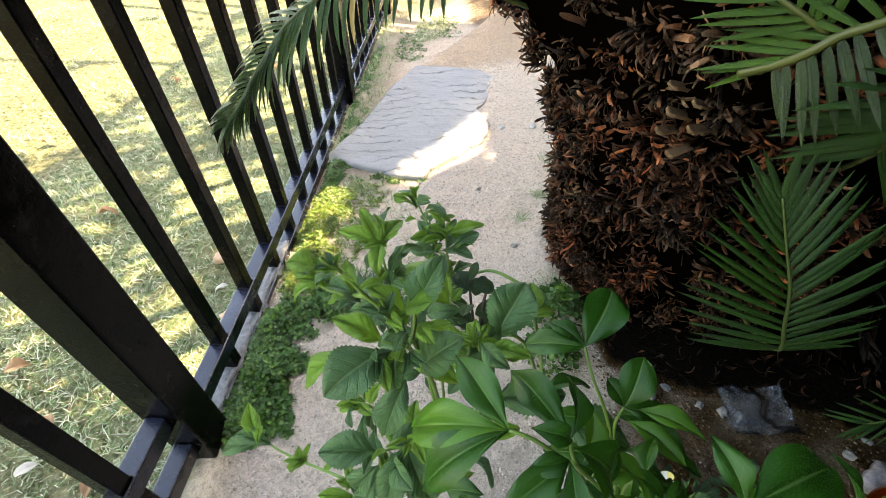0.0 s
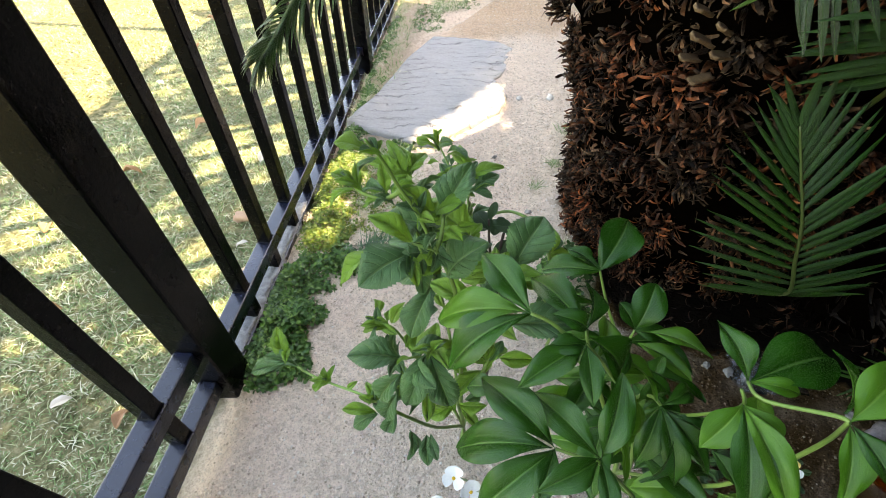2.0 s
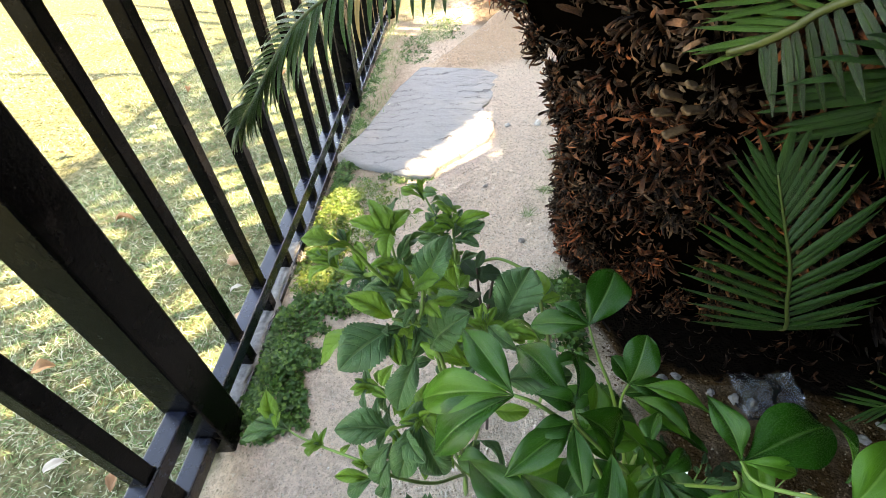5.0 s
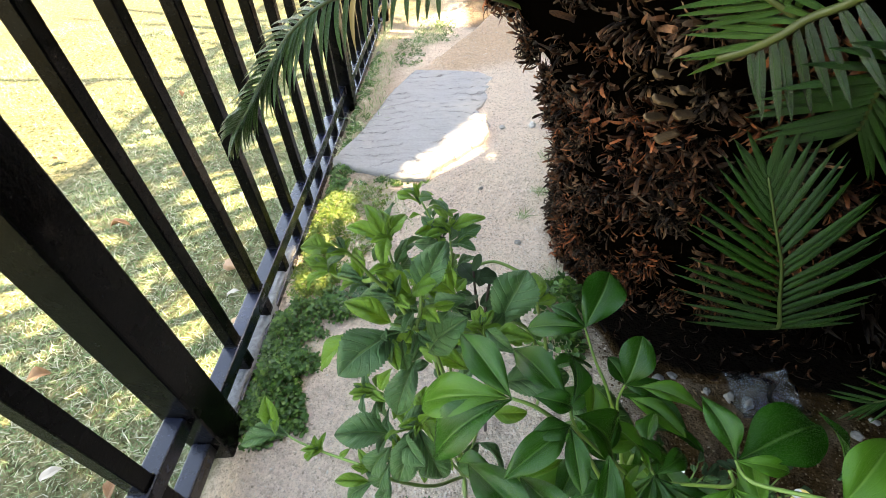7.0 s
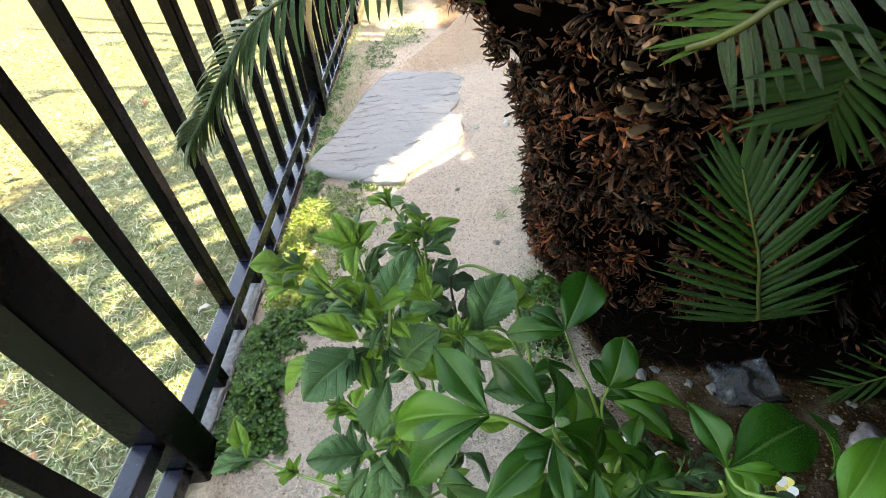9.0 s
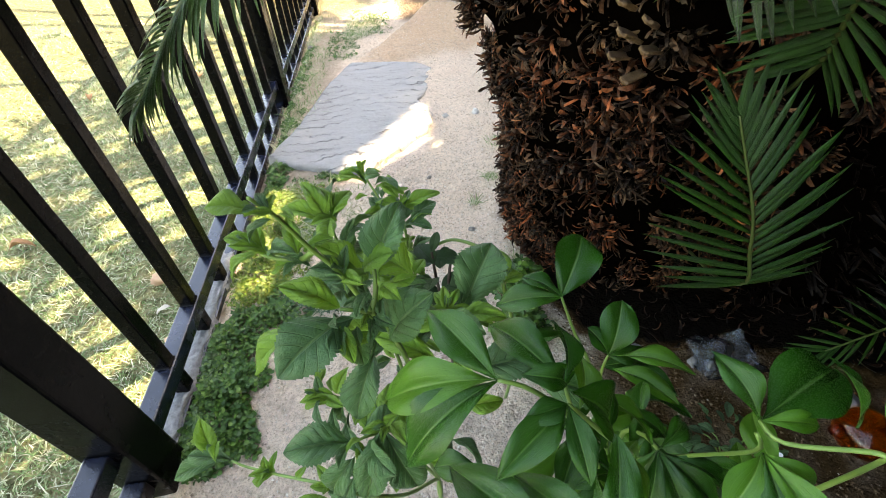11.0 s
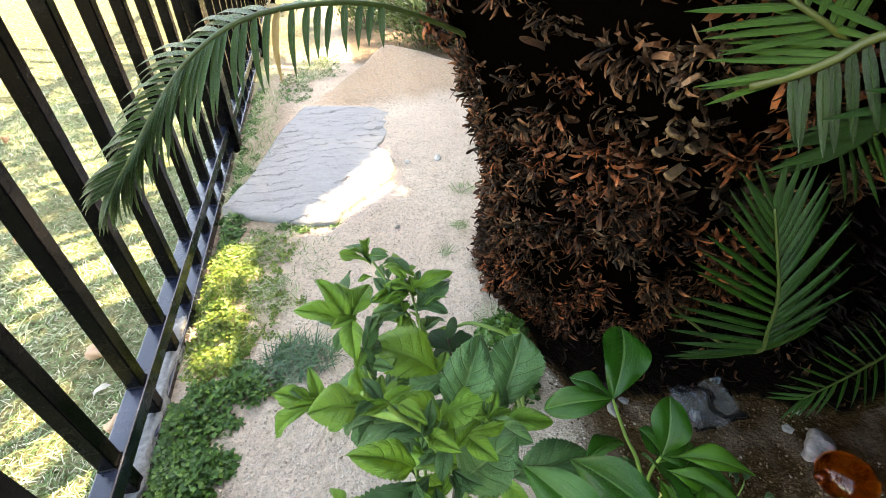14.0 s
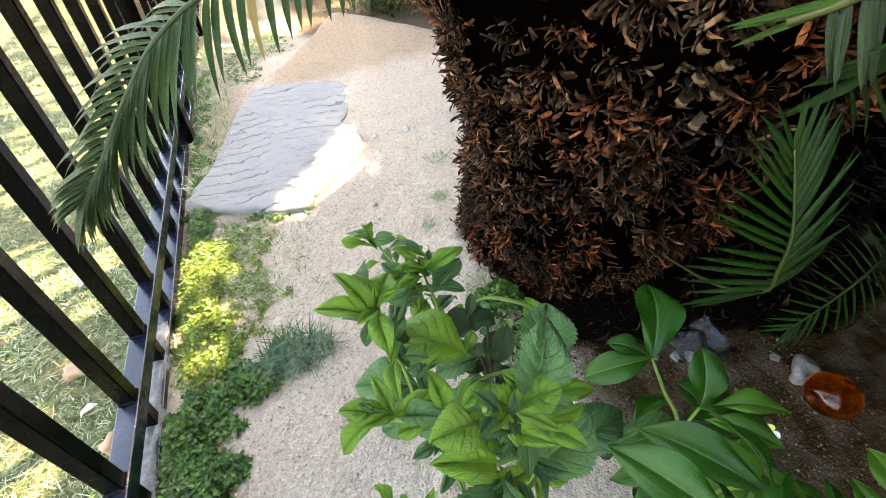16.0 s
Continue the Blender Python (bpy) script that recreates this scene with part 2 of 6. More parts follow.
BLACK = fence_paint("black_gloss_paint", 0.10, (0.0006, 0.0006, 0.0008), (0.0018, 0.0018, 0.0022))
# same black paint, glossier, with blue mixed in to imitate reflected sky
RAIL_SKY_TINT = fence_paint("rail_paint_sky_tint", 0.5, (0.002, 0.004, 0.011), (0.005, 0.008, 0.020))
SAND = ground_mat()
SLAB = slab_mat()
FIBRE = fibre_mat("cycad_leaf_base", 0.007, 0.064, 0.27)
FIBRE_GREY = fibre_mat("weathered_leaf_base", 0.012, 0.055, 0.15)
# core colour is near black to stand in for deep shade in gaps
CORE = plain_mat("shade_black_core", (0.0006, 0.0004, 0.0003), (0.002, 0.0013, 0.0009), 60, 0.95, 0.0)
GRASS = island_leaf("lawn_grass", ((0.0, (0.085, 0.18, 0.050)), (0.35, (0.20, 0.305, 0.115)), (0.58, (0.35, 0.40, 0.19)), (0.70, (0.51, 0.49, 0.30)), (1.0, (0.72, 0.68, 0.51))), 0.5, 0.3, 0.35, 0.45)

# ---- ground ----
STEP = 0.12


def heap_at(x, y):
    """Height of the sand heap behind the slab: a ramp with a ridge."""
    n = Vector((0.47, -0.31)).normalized()
    side = (x - 0.215) * n.x + (y - 1.44) * n.y
    ridge = (y - 1.92) + (x - 0.53) * 0.68
    ramp = 0.275 * (y - 1.42)
    heap = ramp - 0.275 * (ridge + math.sqrt(ridge * ridge + 0.006)) + 0.012 * noise.noise((x * 5, y * 5, 6))
    return clamp(heap, 0, 0.3) * smooth(side / 0.13 + 0.3 + 0.25 * noise.noise((x * 7, y * 7, 9)))


def gz(x, y):
    """Height of the ground."""
    base = 0.075 + 0.022 * smooth((x - 0.40) / 0.3) - 0.035 * smooth((y - 1.1) / 1.2) * smooth((0.9 - x) / 0.4)
    base += 0.018 * smooth((x - 0.12) / 0.2) * smooth((0.95 - y) / 0.25) * smooth((y - 0.45) / 0.25) * smooth((0.92 * (x - 0.295) - y + 0.665) / 0.03)
    base -= (0.018 + 0.014 * smooth((y - 0.3) / 0.2)) * smooth((0.065 - x) / 0.05)
    base += heap_at(x, y)
    # the lawn beyond the fence lies lower
    low = 0.035 + 0.008 * noise.noise((x * 3, y * 3, 0))
    z = base + (low - base) * smooth((0.005 - x) / 0.05)
    return z + 0.004 * noise.noise((x * 9, y * 9, 3)) + (0.0035 * noise.noise((x * 19, y * 19, 8)) + 0.0025 * noise.noise((x * 42, y * 42, 5))) * smooth((x - 0.06) / 0.08) * smooth((2 - y))


def axis(fine0, fine1, step, lo, hi):
    a = list(np.arange(fine0, fine1, step))
    v, s = fine1, step
    while v < hi:
        a.append(v)
        s *= 1.22
        v += s
    a.append(hi)
    v, s, left = fine0, step, []
    while v > lo:
        s *= 1.22
        v -= s
        left.append(max(v, lo))
    return left[::-1] + a


gx, gy = axis(-0.16, 1.35, 0.0125, -60, 60), axis(-0.55, 2.3, 0.0125, -60, 90)
verts = [(x, y, gz(x, y)) for y in gy for x in gx]
w = len(gx)
faces = [(j * w + i, j * w + i + 1, (j + 1) * w + i + 1, (j + 1) * w + i) for j in range(len(gy) - 1) for i in range(w - 1)]
me = soup("ground", verts, faces, SAND)
soil, lawn, heap = (me.attributes.new(q, "FLOAT", "POINT") for q in ("soil", "lawn", "heap"))


def soil_and_shade_at(x, y):
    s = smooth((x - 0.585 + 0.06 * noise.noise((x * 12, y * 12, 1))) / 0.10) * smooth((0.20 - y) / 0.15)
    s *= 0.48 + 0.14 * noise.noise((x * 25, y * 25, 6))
    # round both trunks the mask rises to the black that paints shade
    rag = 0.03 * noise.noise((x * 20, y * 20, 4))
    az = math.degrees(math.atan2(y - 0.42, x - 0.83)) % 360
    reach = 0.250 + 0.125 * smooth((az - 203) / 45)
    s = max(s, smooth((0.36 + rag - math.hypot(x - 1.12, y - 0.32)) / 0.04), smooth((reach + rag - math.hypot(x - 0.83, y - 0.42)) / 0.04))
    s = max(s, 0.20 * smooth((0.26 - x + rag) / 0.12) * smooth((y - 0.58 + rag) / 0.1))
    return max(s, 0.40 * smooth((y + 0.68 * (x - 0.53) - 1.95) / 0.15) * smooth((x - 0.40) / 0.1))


def lawn_at(x, y):
    far = smooth((max(abs(x - 0.5), abs(y - 0.3) * 0.8) - 2.2) / 0.5)
    return max(far, smooth((0.02 - x + 0.02 * noise.noise((x * 15, y * 15, 2))) / 0.04), 0.8 * smooth((y - 2.0 + 0.3 * noise.noise((x * 3, y * 3, 2))) / 0.5) * smooth((0.45 - x) / 0.2))


soil.data.foreach_set("value", [soil_and_shade_at(v[0], v[1]) for v in verts])
heap.data.foreach_set("value", [smooth((heap_at(v[0], v[1]) + 0.008 * noise.noise((v[0] * 14, v[1] * 14, 1))) / 0.02) for v in verts])
lawn.data.foreach_set("value", [lawn_at(v[0], v[1]) for v in verts])
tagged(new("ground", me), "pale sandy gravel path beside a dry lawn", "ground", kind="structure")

# ---- fence ----
POST, BAR, TOP = 0.027, 0.0105, 1.25


def bar_mesh(name, half, z0, z1, bevel=0.0018):
    bm = bmesh.new()
    box(bm, (-half, -half, z0), (half, half, z1), bevel)
    return finish(bm, name, BLACK, flat=True)


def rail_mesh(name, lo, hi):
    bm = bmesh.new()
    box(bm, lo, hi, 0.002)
    return finish(bm, name, RAIL_SKY_TINT, flat=True)


def child(name, me, parent, at, label=""):
    ob = new(name, me)
    ob.parent = parent
    ob.location = at
    return tagged(ob, label)


FENCE = thing("garden_fence", "black gloss painted steel garden fence of square bars", "fence")


def fence_run(y0, n, upper, lower, foot):
    """One run between two posts: bars pass through the upper rail down to the lower one."""
    end = n * STEP
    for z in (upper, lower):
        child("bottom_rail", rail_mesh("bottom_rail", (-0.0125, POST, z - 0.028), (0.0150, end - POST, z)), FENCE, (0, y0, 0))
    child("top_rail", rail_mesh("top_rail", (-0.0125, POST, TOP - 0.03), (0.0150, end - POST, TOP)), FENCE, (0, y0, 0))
    bm = bmesh.new()
    box(bm, (-BAR, -BAR, foot), (BAR, BAR, TOP - 0.03), 0.0018)
    for s in (-1, 1):
        tube(bm, [(-BAR, s * BAR, upper + 0.0005), (BAR, s * BAR, upper + 0.0005)], 0.0016, 5)
    tube(bm, [(BAR, -BAR, upper + 0.0005), (BAR, BAR, upper + 0.0005)], 0.0014, 5)
    bar = finish(bm, "fence_bar", BLACK, flat=True)
    for k in range(1, n):
        child("fence_bar", bar, FENCE, (0, y0 + k * STEP + BAR, 0))


post_me = bar_mesh("fence_post", POST, -0.05, TOP + 0.05, 0.003)
fence_run(-1.20, 10, 0.198, 0.113, 0.09)
fence_run(0.0, 10, 0.140, 0.068, 0.03)
for i in range(1, 6):
    fence_run(1.2 * i, 10, 0.140 - 0.012 * i, 0.068 - 0.012 * i, 0.0)
for i in range(-1, 7):
    child("fence_post", post_me, FENCE, (0.004, 1.2 * i, 0))

# ---- mortar strip under the fence ----
CONCRETE = plain_mat("weathered_mortar", (0.02, 0.02, 0.02), (0.36, 0.35, 0.34), 110, 0.9, 0.2, 0.006)


def mortar_strip():
    """Rough cast mortar in which the bar feet stand; its top is uneven and its edge broken."""
    bm = bmesh.new()
    rows = []
    n = 90
    for i in range(n + 1):
        y = 0.032 + 0.46 * i / n
        edge = 0.014 + 0.006 * noise.noise((1, y * 18, 3)) + 0.003 * noise.noise((4, y * 60, 3))
        top = 0.0715 + 0.003 * noise.noise((2, y * 25, 7)) - 0.012 * smooth((y - 0.42) / 0.07)
        line = [(-0.020, 0.02), (-0.018, top - 0.004)]
        line += [(-0.012 + (edge + 0.008) * k / 6, top + 0.0022 * noise.noise((k * 0.9, y * 110, 1)) + 0.002 * noise.noise((k * 0.3, y * 30, 2))) for k in range(7)]
        line += [(edge, top - 0.006), (edge + 0.002, 0.02)]
        rows.append([bm.verts.new((x, y, z)) for x, z in line])
    for a, b in zip(rows, rows[1:]):
        for k in range(len(a) - 1):
            bm.faces.new((a[k], a[k + 1], b[k + 1], b[k]))
    bm.faces.new(rows[0])
    bm.faces.new(rows[-1][::-1])
    tagged(new("mortar_strip", finish(bm, "mortar_strip", CONCRETE)), "rough grey mortar footing under the steel fence", "footing")


mortar_strip()

# ---- stone slab ----
def stone_slab(edge, c, z, label, seed):
    """A broken flat slab: ragged outline, chipped rim, slightly uneven top."""
    bm = bmesh.new()
    pts = []
    c = Vector(c)
    for i, a in enumerate(edge):
        b = edge[(i + 1) % len(edge)]
        for k in range(8):
            t = k / 8
            p = Vector((a[0] + (b[0] - a[0]) * t, a[1] + (b[1] - a[1]) * t, seed))
            p += Vector((noise.noise(p * 30), noise.noise(p * 30 + Vector((9, 0, 0))), 0)) * 0.006 + Vector((noise.noise(p * 110), noise.noise(p * 110 + Vector((5, 0, 0))), 0)) * 0.002
            pts.append(p)
    dip = lambda y: z - 0.012 * smooth((y - 0.75) / 0.6)
    bot = [bm.verts.new((p.x, p.y, 0.03)) for p in pts]
    low = [bm.verts.new((p.x, p.y, dip(p.y) - 0.007)) for p in pts]
    top = [bm.verts.new((c.x + (p.x - c.x) * 0.985, c.y + (p.y - c.y) * 0.985, dip(p.y) - 0.001 + 0.0015 * noise.noise(p * 70))) for p in pts]
    rings = [top]
    for s in (0.95, 0.8, 0.65, 0.5, 0.35, 0.18):
        rings.append([bm.verts.new((c.x + (p.x - c.x) * s, c.y + (p.y - c.y) * s, 0)) for p in pts])
    mid = bm.verts.new((c.x, c.y, 0))
    n = len(pts)
    for ring in rings[1:] + [[mid]]:
        for v in ring:
            v.co.z = dip(v.co.y) + 0.002 * noise.noise(v.co * 14) + 0.0012 * noise.noise((v.co.x * 20, v.co.y * 80, 3))
    for a, b in [(bot, low), (low, top)] + list(zip(rings, rings[1:])):
        for k in range(n):
            bm.faces.new((a[k], a[(k + 1) % n], b[(k + 1) % n], b[k]))
    for k in range(n):
        bm.faces.new((rings[-1][k], rings[-1][(k + 1) % n], mid))
    tagged(new("stone_slab", finish(bm, "stone_slab", SLAB)), label, "slab")


stone_slab([(0.034, 0.783), (0.10, 0.735), (0.169, 0.712), (0.24, 0.682), (0.305, 0.677), (0.335, 0.732), (0.40, 0.79), (0.475, 0.87), (0.50, 0.97), (0.465, 1.08),
            (0.513, 1.172), (0.53, 1.26), (0.540, 1.36), (0.49, 1.42), (0.36, 1.45), (0.235, 1.46), (0.165, 1.28), (0.125, 1.10), (0.095, 0.96)],
           (0.30, 1.08, 0), 0.092, "grey weathered cracked slab lying flat in the sand", 0)

# ---- cycad ----
FROND = [leaf_mat("frond_leaflet", (0.004, 0.024, 0.002), (0.010, 0.052, 0.005), (0.024, 0.082, 0.008), 0.30, 0.14, (0.07, 0.14, 0.03), 0.0006, 0.35, plain=True)]
FROND_GLOSS = [leaf_mat("frond_leaflet_glossy", (0.006, 0.024, 0.006), (0.012, 0.042, 0.009), (0.03, 0.07, 0.014), 0.20, 0.12, (0.10, 0.18, 0.05), 0.0006, 0.9, plain=True)]
FROND_ARCH = [leaf_mat("frond_leaflet_arching", (0.014, 0.044, 0.010), (0.030, 0.078, 0.018), (0.06, 0.12, 0.03), 0.26, 0.2, (0.07, 0.14, 0.04), 0.0006, 0.6, plain=True)]
FROND_LIGHT = [leaf_mat("frond_leaflet_young", (0.014, 0.052, 0.005), (0.030, 0.088, 0.009), (0.058, 0.125, 0.014), 0.30, 0.2, (0.15, 0.28, 0.05), 0.0006, 0.35, plain=True)]
FROND_DRY = [leaf_mat("frond_leaflet_dry", (0.30, 0.19, 0.07), (0.42, 0.30, 0.12), (0.40, 0.26, 0.1), 0.6, 0.2, (0.4, 0.3, 0.15), 0.0006, plain=True)]
RACHIS_DARK = plain_mat("dark_rachis", (0.03, 0.05, 0.010), (0.06, 0.085, 0.02), 40, 0.5)
RACHIS = plain_mat("frond_rachis", (0.030, 0.040, 0.008), (0.075, 0.085, 0.020), 40, 0.4)


def strip_shape(name, mats, curl, fold, seed, lift=0.0):
    """A stiff narrow leaflet with a raised midrib, one unit long and one wide."""
    vs, al, ac = [], [], []
    n = 8
    for i in range(n + 1):
        u = i / n
        half = 0.5 * min(1.0, 0.45 + 3 * u) * max(0.02, (1 - u ** 3.2))
        z0 = -curl * u * u + lift * u
        for v in (-1, -0.45, 0, 0.45, 1):
            vs.append((half * v + 0.25 * curl * math.sin(seed) * u * u, u, z0 + fold * v * v * half))
            al.append(u)
            ac.append(abs(v))
    fs = [(i * 5 + j, i * 5 + j + 1, i * 5 + j + 6, i * 5 + j + 5) for i in range(n) for j in range(4)]
    me = soup(name, vs, fs, mats)
    me.attributes.new("along", "FLOAT", "POINT").data.foreach_set("value", al)
    me.attributes.new("across", "FLOAT", "POINT").data.foreach_set("value", ac)
    return me


def trunk_axis(z):
    t = (z - 0.09) / 0.56
    return Vector((0.83 - 0.130 * t, 0.42 - 0.230 * t, z))


def trunk_r(z, az=4.0):
    """The trunk swells under the crown, most of all over the path."""
    return 0.222 + 0.030 * smooth((z - 0.47) / 0.12) * smooth((3.65 - az) / 0.5) + 0.030 * smooth((z - 0.5) / 0.2) + 0.010 * smooth((0.24 - z) / 0.16) + 0.008 * math.sin(z * 31)


CYCAD = thing("cycad", "cycad with a shaggy brown trunk and arching green fronds", "cycad", at=(0.83, 0.42, 0.09))
bm = bmesh.new()
zs = np.linspace(0.03, 0.95, 24)
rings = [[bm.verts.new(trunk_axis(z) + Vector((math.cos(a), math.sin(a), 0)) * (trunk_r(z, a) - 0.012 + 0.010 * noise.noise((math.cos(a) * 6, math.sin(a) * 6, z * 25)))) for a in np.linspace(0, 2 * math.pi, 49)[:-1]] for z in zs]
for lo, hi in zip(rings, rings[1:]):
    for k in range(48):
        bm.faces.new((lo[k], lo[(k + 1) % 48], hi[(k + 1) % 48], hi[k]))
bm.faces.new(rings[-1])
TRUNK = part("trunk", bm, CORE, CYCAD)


def scale_shape(name, seed, n=5, curl=0.3, twist=0.6, cup=0.35, thick=0.22, mat=FIBRE):
    """A dead leaf base: a cupped, curled peg with thickness, one long (y), one wide (x)."""
    g = random.Random(seed)
    vs, fs = [], []
    a1, a2 = g.uniform(-twist, twist), g.uniform(-curl, curl)
    for i in range(n + 1):
        u = i / n
        w = 0.5 * (1 - 0.35 * u + 0.12 * math.sin(u * 7 + seed))
        if i == n:
            w *= 0.62
        c = Vector((a2 * u * u, u, curl * u * u))
        rot = Matrix.Rotation(a1 * u, 3, "Y")
        for k, (px, pz) in enumerate(((-1, cup), (0, 0), (1, cup), (1, cup - thick), (0, -thick), (-1, cup - thick))):
            vs.append(tuple(c + rot @ Vector((px * w, g.uniform(-0.03, 0.03), pz * w))))
    for i in range(n):
        for k in range(6):
            a, b = i * 6 + k, i * 6 + (k + 1) % 6
            fs.append((a, b, b + 6, a + 6))
    fs.append(tuple(range(n * 6, n * 6 + 6)))
    me = soup(name, vs, fs, mat, flat=True)
    me.attributes.new("tone", "FLOAT", "POINT").data.foreach_set("value", [g.uniform(0.5, 1.0)] * len(vs))
    me.attributes.new("end", "FLOAT", "POINT").data.foreach_set("value", [0.25 + 0.75 * (q // 6) / n for q in range(len(vs))])
    return me


def sliver(seed, n=4):
    """A narrow rolled dry strip with a cut end, one unit long: points and faces."""
    g = random.Random(seed)
    vs, fs = [], []
    thin = g.uniform(0.15, 0.36)
    bend, hook, tw = g.uniform(-1.1, 1.1), g.uniform(0.5, 2.8) * g.choice((-1, 1)), g.uniform(-2.0, 2.0)
    c, d = Vector((0, 0, 0)), Vector((-bend * 0.4, 1, 0)).normalized()
    for i in range(n + 1):
        u = i / n
        w = 0.5 * (0.75 + 0.25 * math.sin(2.6 * u + seed)) * (0.62 if i == n else 1.0) * thin
        rot = Matrix.Rotation(tw * u, 3, "Y")
        for px, pz in ((-1, 0.42), (0, -0.02), (1, 0.42), (0, -0.20)):
            vs.append(c + rot @ Vector((px * w, 0, pz * w)))
        c = c + d / n
        d = (Matrix.Rotation(hook / n, 3, "X") @ Matrix.Rotation(bend / n, 3, "Z") @ d)
    for i in range(n):
        for k in range(4):
            a, b = i * 4 + k, i * 4 + (k + 1) % 4
            fs.append((a, b, b + 4, a + 4))
    fs.append((n * 4, n * 4 + 1, n * 4 + 2, n * 4 + 3))
    return vs, fs


def on_trunk(az, z, out=0.0):
    c = trunk_axis(z)
    d = Vector((math.cos(az), math.sin(az), 0))
    return c + d * (trunk_r(z, az) + out), d


def orient(y, ref):
    y = y.normalized()
    x = y.cross(ref)
    if x.length < 0.01:
        x = y.cross(Vector((0.3, 0.5, 0.8)))
    x.normalize()
    return Matrix((x, y, x.cross(y))).transposed().to_4x4()


STUB = plain_mat("pale_stub", (0.030, 0.016, 0.007), (0.22, 0.125, 0.058), 6, 0.7, 0.3, 0.002)


def shaggy_trunk():
    g = random.Random(5)
    pegs = [scale_shape("leaf_base", q, 5, g.uniform(-0.5, 0.5), 0.9, g.uniform(0.1, 0.7), 0.3, FIBRE_GREY) for q in range(9)]
    # the larger leaf bases, most of them near the top
    for i in range(50):
        z = g.uniform(0.57, 0.88) if i % 4 else g.uniform(0.12, 0.6)
        az = radians(g.uniform(195, 246))
        p, d = on_trunk(az, z, -0.002)
        tang = Vector((-d.y, d.x, 0))
        y = d * g.uniform(0.5, 1.0) + Vector((0, 0, g.uniform(-0.5, 0.5))) + tang * g.uniform(-0.7, 0.7)
        big = smooth((z - 0.5) / 0.15)
        ln, wd = g.uniform(0.012, 0.022), g.uniform(0.003, 0.005) + big * g.uniform(0.0, 0.002)
        m = Matrix.Translation(p) @ orient(y, tang + d * g.uniform(-0.8, 0.8)) @ Matrix.Diagonal((wd, ln, wd, 1))
        ob = new("leaf_base", g.choice(pegs))
        ob.parent = TRUNK
        ob.matrix_basis = m
    # a knot of pale cut stubs on the side towards the path
    bm = bmesh.new()
    rows = []
    for k in range(9):
        u = k / 8
        z, half, th = 0.12 * math.sin(2.2 * u) + 0.10 * u ** 3, 0.15 + 0.03 * u, 0.06
        rows.append([bm.verts.new((x * half, u, z + q * th + 0.05 * x * x)) for x, q in ((-1, 1), (0, 0.7), (1, 1), (1, -1), (0, -1.4), (-1, -1))])
    for lo, hi in zip(rows, rows[1:]):
        for k in range(6):
            bm.faces.new((lo[k], lo[(k + 1) % 6], hi[(k + 1) % 6], hi[k]))
    bm.faces.new(rows[0][::-1])
    bm.faces.new(rows[-1])
    stub = finish(bm, "leaf_stub", STUB)
    for i in range(6):
        tip = Vector((0.510 + g.uniform(-0.004, 0.004) + 0.013 * (i % 2), -0.016 - 0.004 * (i % 2) + g.uniform(-0.004, 0.004), 0.630 - 0.0085 * i + g.uniform(-0.002, 0.002)))
        y = Vector((-0.8 + g.uniform(-0.15, 0.15), -0.45 + g.uniform(-0.2, 0.2), 0.25 - 0.07 * i + g.uniform(-0.15, 0.15))).normalized()
        ln = g.uniform(0.017, 0.023)
        ob = new("leaf_stub", stub)
        ob.parent = TRUNK
        ob.matrix_basis = Matrix.Translation(tip - y * ln) @ orient(y, Vector((0.2, -0.3, 1))) @ Matrix.Diagonal((ln, ln * 1.1, ln, 1))
    # mounds of narrow rolled scale leaves, each splayed from one heart, with the shade-black core between
    vs, fs, tone, ends = [], [], [], []
    data = []
    for q in range(24):
        v, f = sliver(40 + q)
        data.append((np.array([tuple(p) for p in v]), np.array(f)))
    mounds = []
    for i in range(12000):
        z, az = g.uniform(0.06, 0.93), radians(g.uniform(128, 300))
        # the tufts stand close on the side towards the path; round the far side they thin out and bare the shade-black
        # core
        thin = smooth((az - radians(222 + 20 * smooth((z - 0.36) / 0.14))) / 0.4)
        gap = 0.046 - 0.005 * smooth((z - 0.48) / 0.1) + 0.022 * thin + 0.010 * noise.noise((z * 9, az * 3, 2))
        if all((z - p[0]) ** 2 + (0.25 * (az - p[1])) ** 2 > gap ** 2 for p in mounds):
            mounds.append((z, az))
    # the skirt that meets the ground
    mounds += [(0.085 + g.uniform(-0.01, 0.02), radians(a)) for a in range(128, 235, 9)]
    o = 0
    for z, az in mounds:
        p, d = on_trunk(az, z, g.uniform(-0.034, -0.010))
        tang = Vector((-d.y, d.x, 0))
        up = Vector((0, 0, 1))
        droop = -0.55 + 0.75 * smooth((z - 0.2) / 0.35) + g.uniform(-0.25, 0.25)
        aim = (d + up * droop + tang * g.uniform(-0.35, 0.35)).normalized()
        hue, size = g.random() ** 2.4, g.uniform(0.75, 1.25) * (1 - 0.2 * smooth((z - 0.48) / 0.12))
        for k in range(g.randint(75, 130)):
            a, r = g.uniform(0, 6.283), math.sqrt(g.random())
            away = tang * math.cos(a) + up * math.sin(a)
            y = (aim * 1.0 + away * (1.2 * r + g.uniform(-0.35, 0.35)) + Vector((g.gauss(0, 0.26), g.gauss(0, 0.26), g.gauss(0, 0.26)))).normalized()
            foot = p + away * 0.020 * r * size + aim * g.uniform(0.004, 0.022)
            ln = g.uniform(0.009, 0.025) * size
            m = Matrix.Translation(foot) @ orient(y, away + d * g.uniform(-1, 1)) @ Matrix.Diagonal((ln, ln, ln, 1))
            v0, f0 = g.choice(data)
            m = np.array(m)
            vs.append(v0 @ m[:3, :3].T + m[:3, 3])
            fs.append(f0 + o)
            o += len(v0)
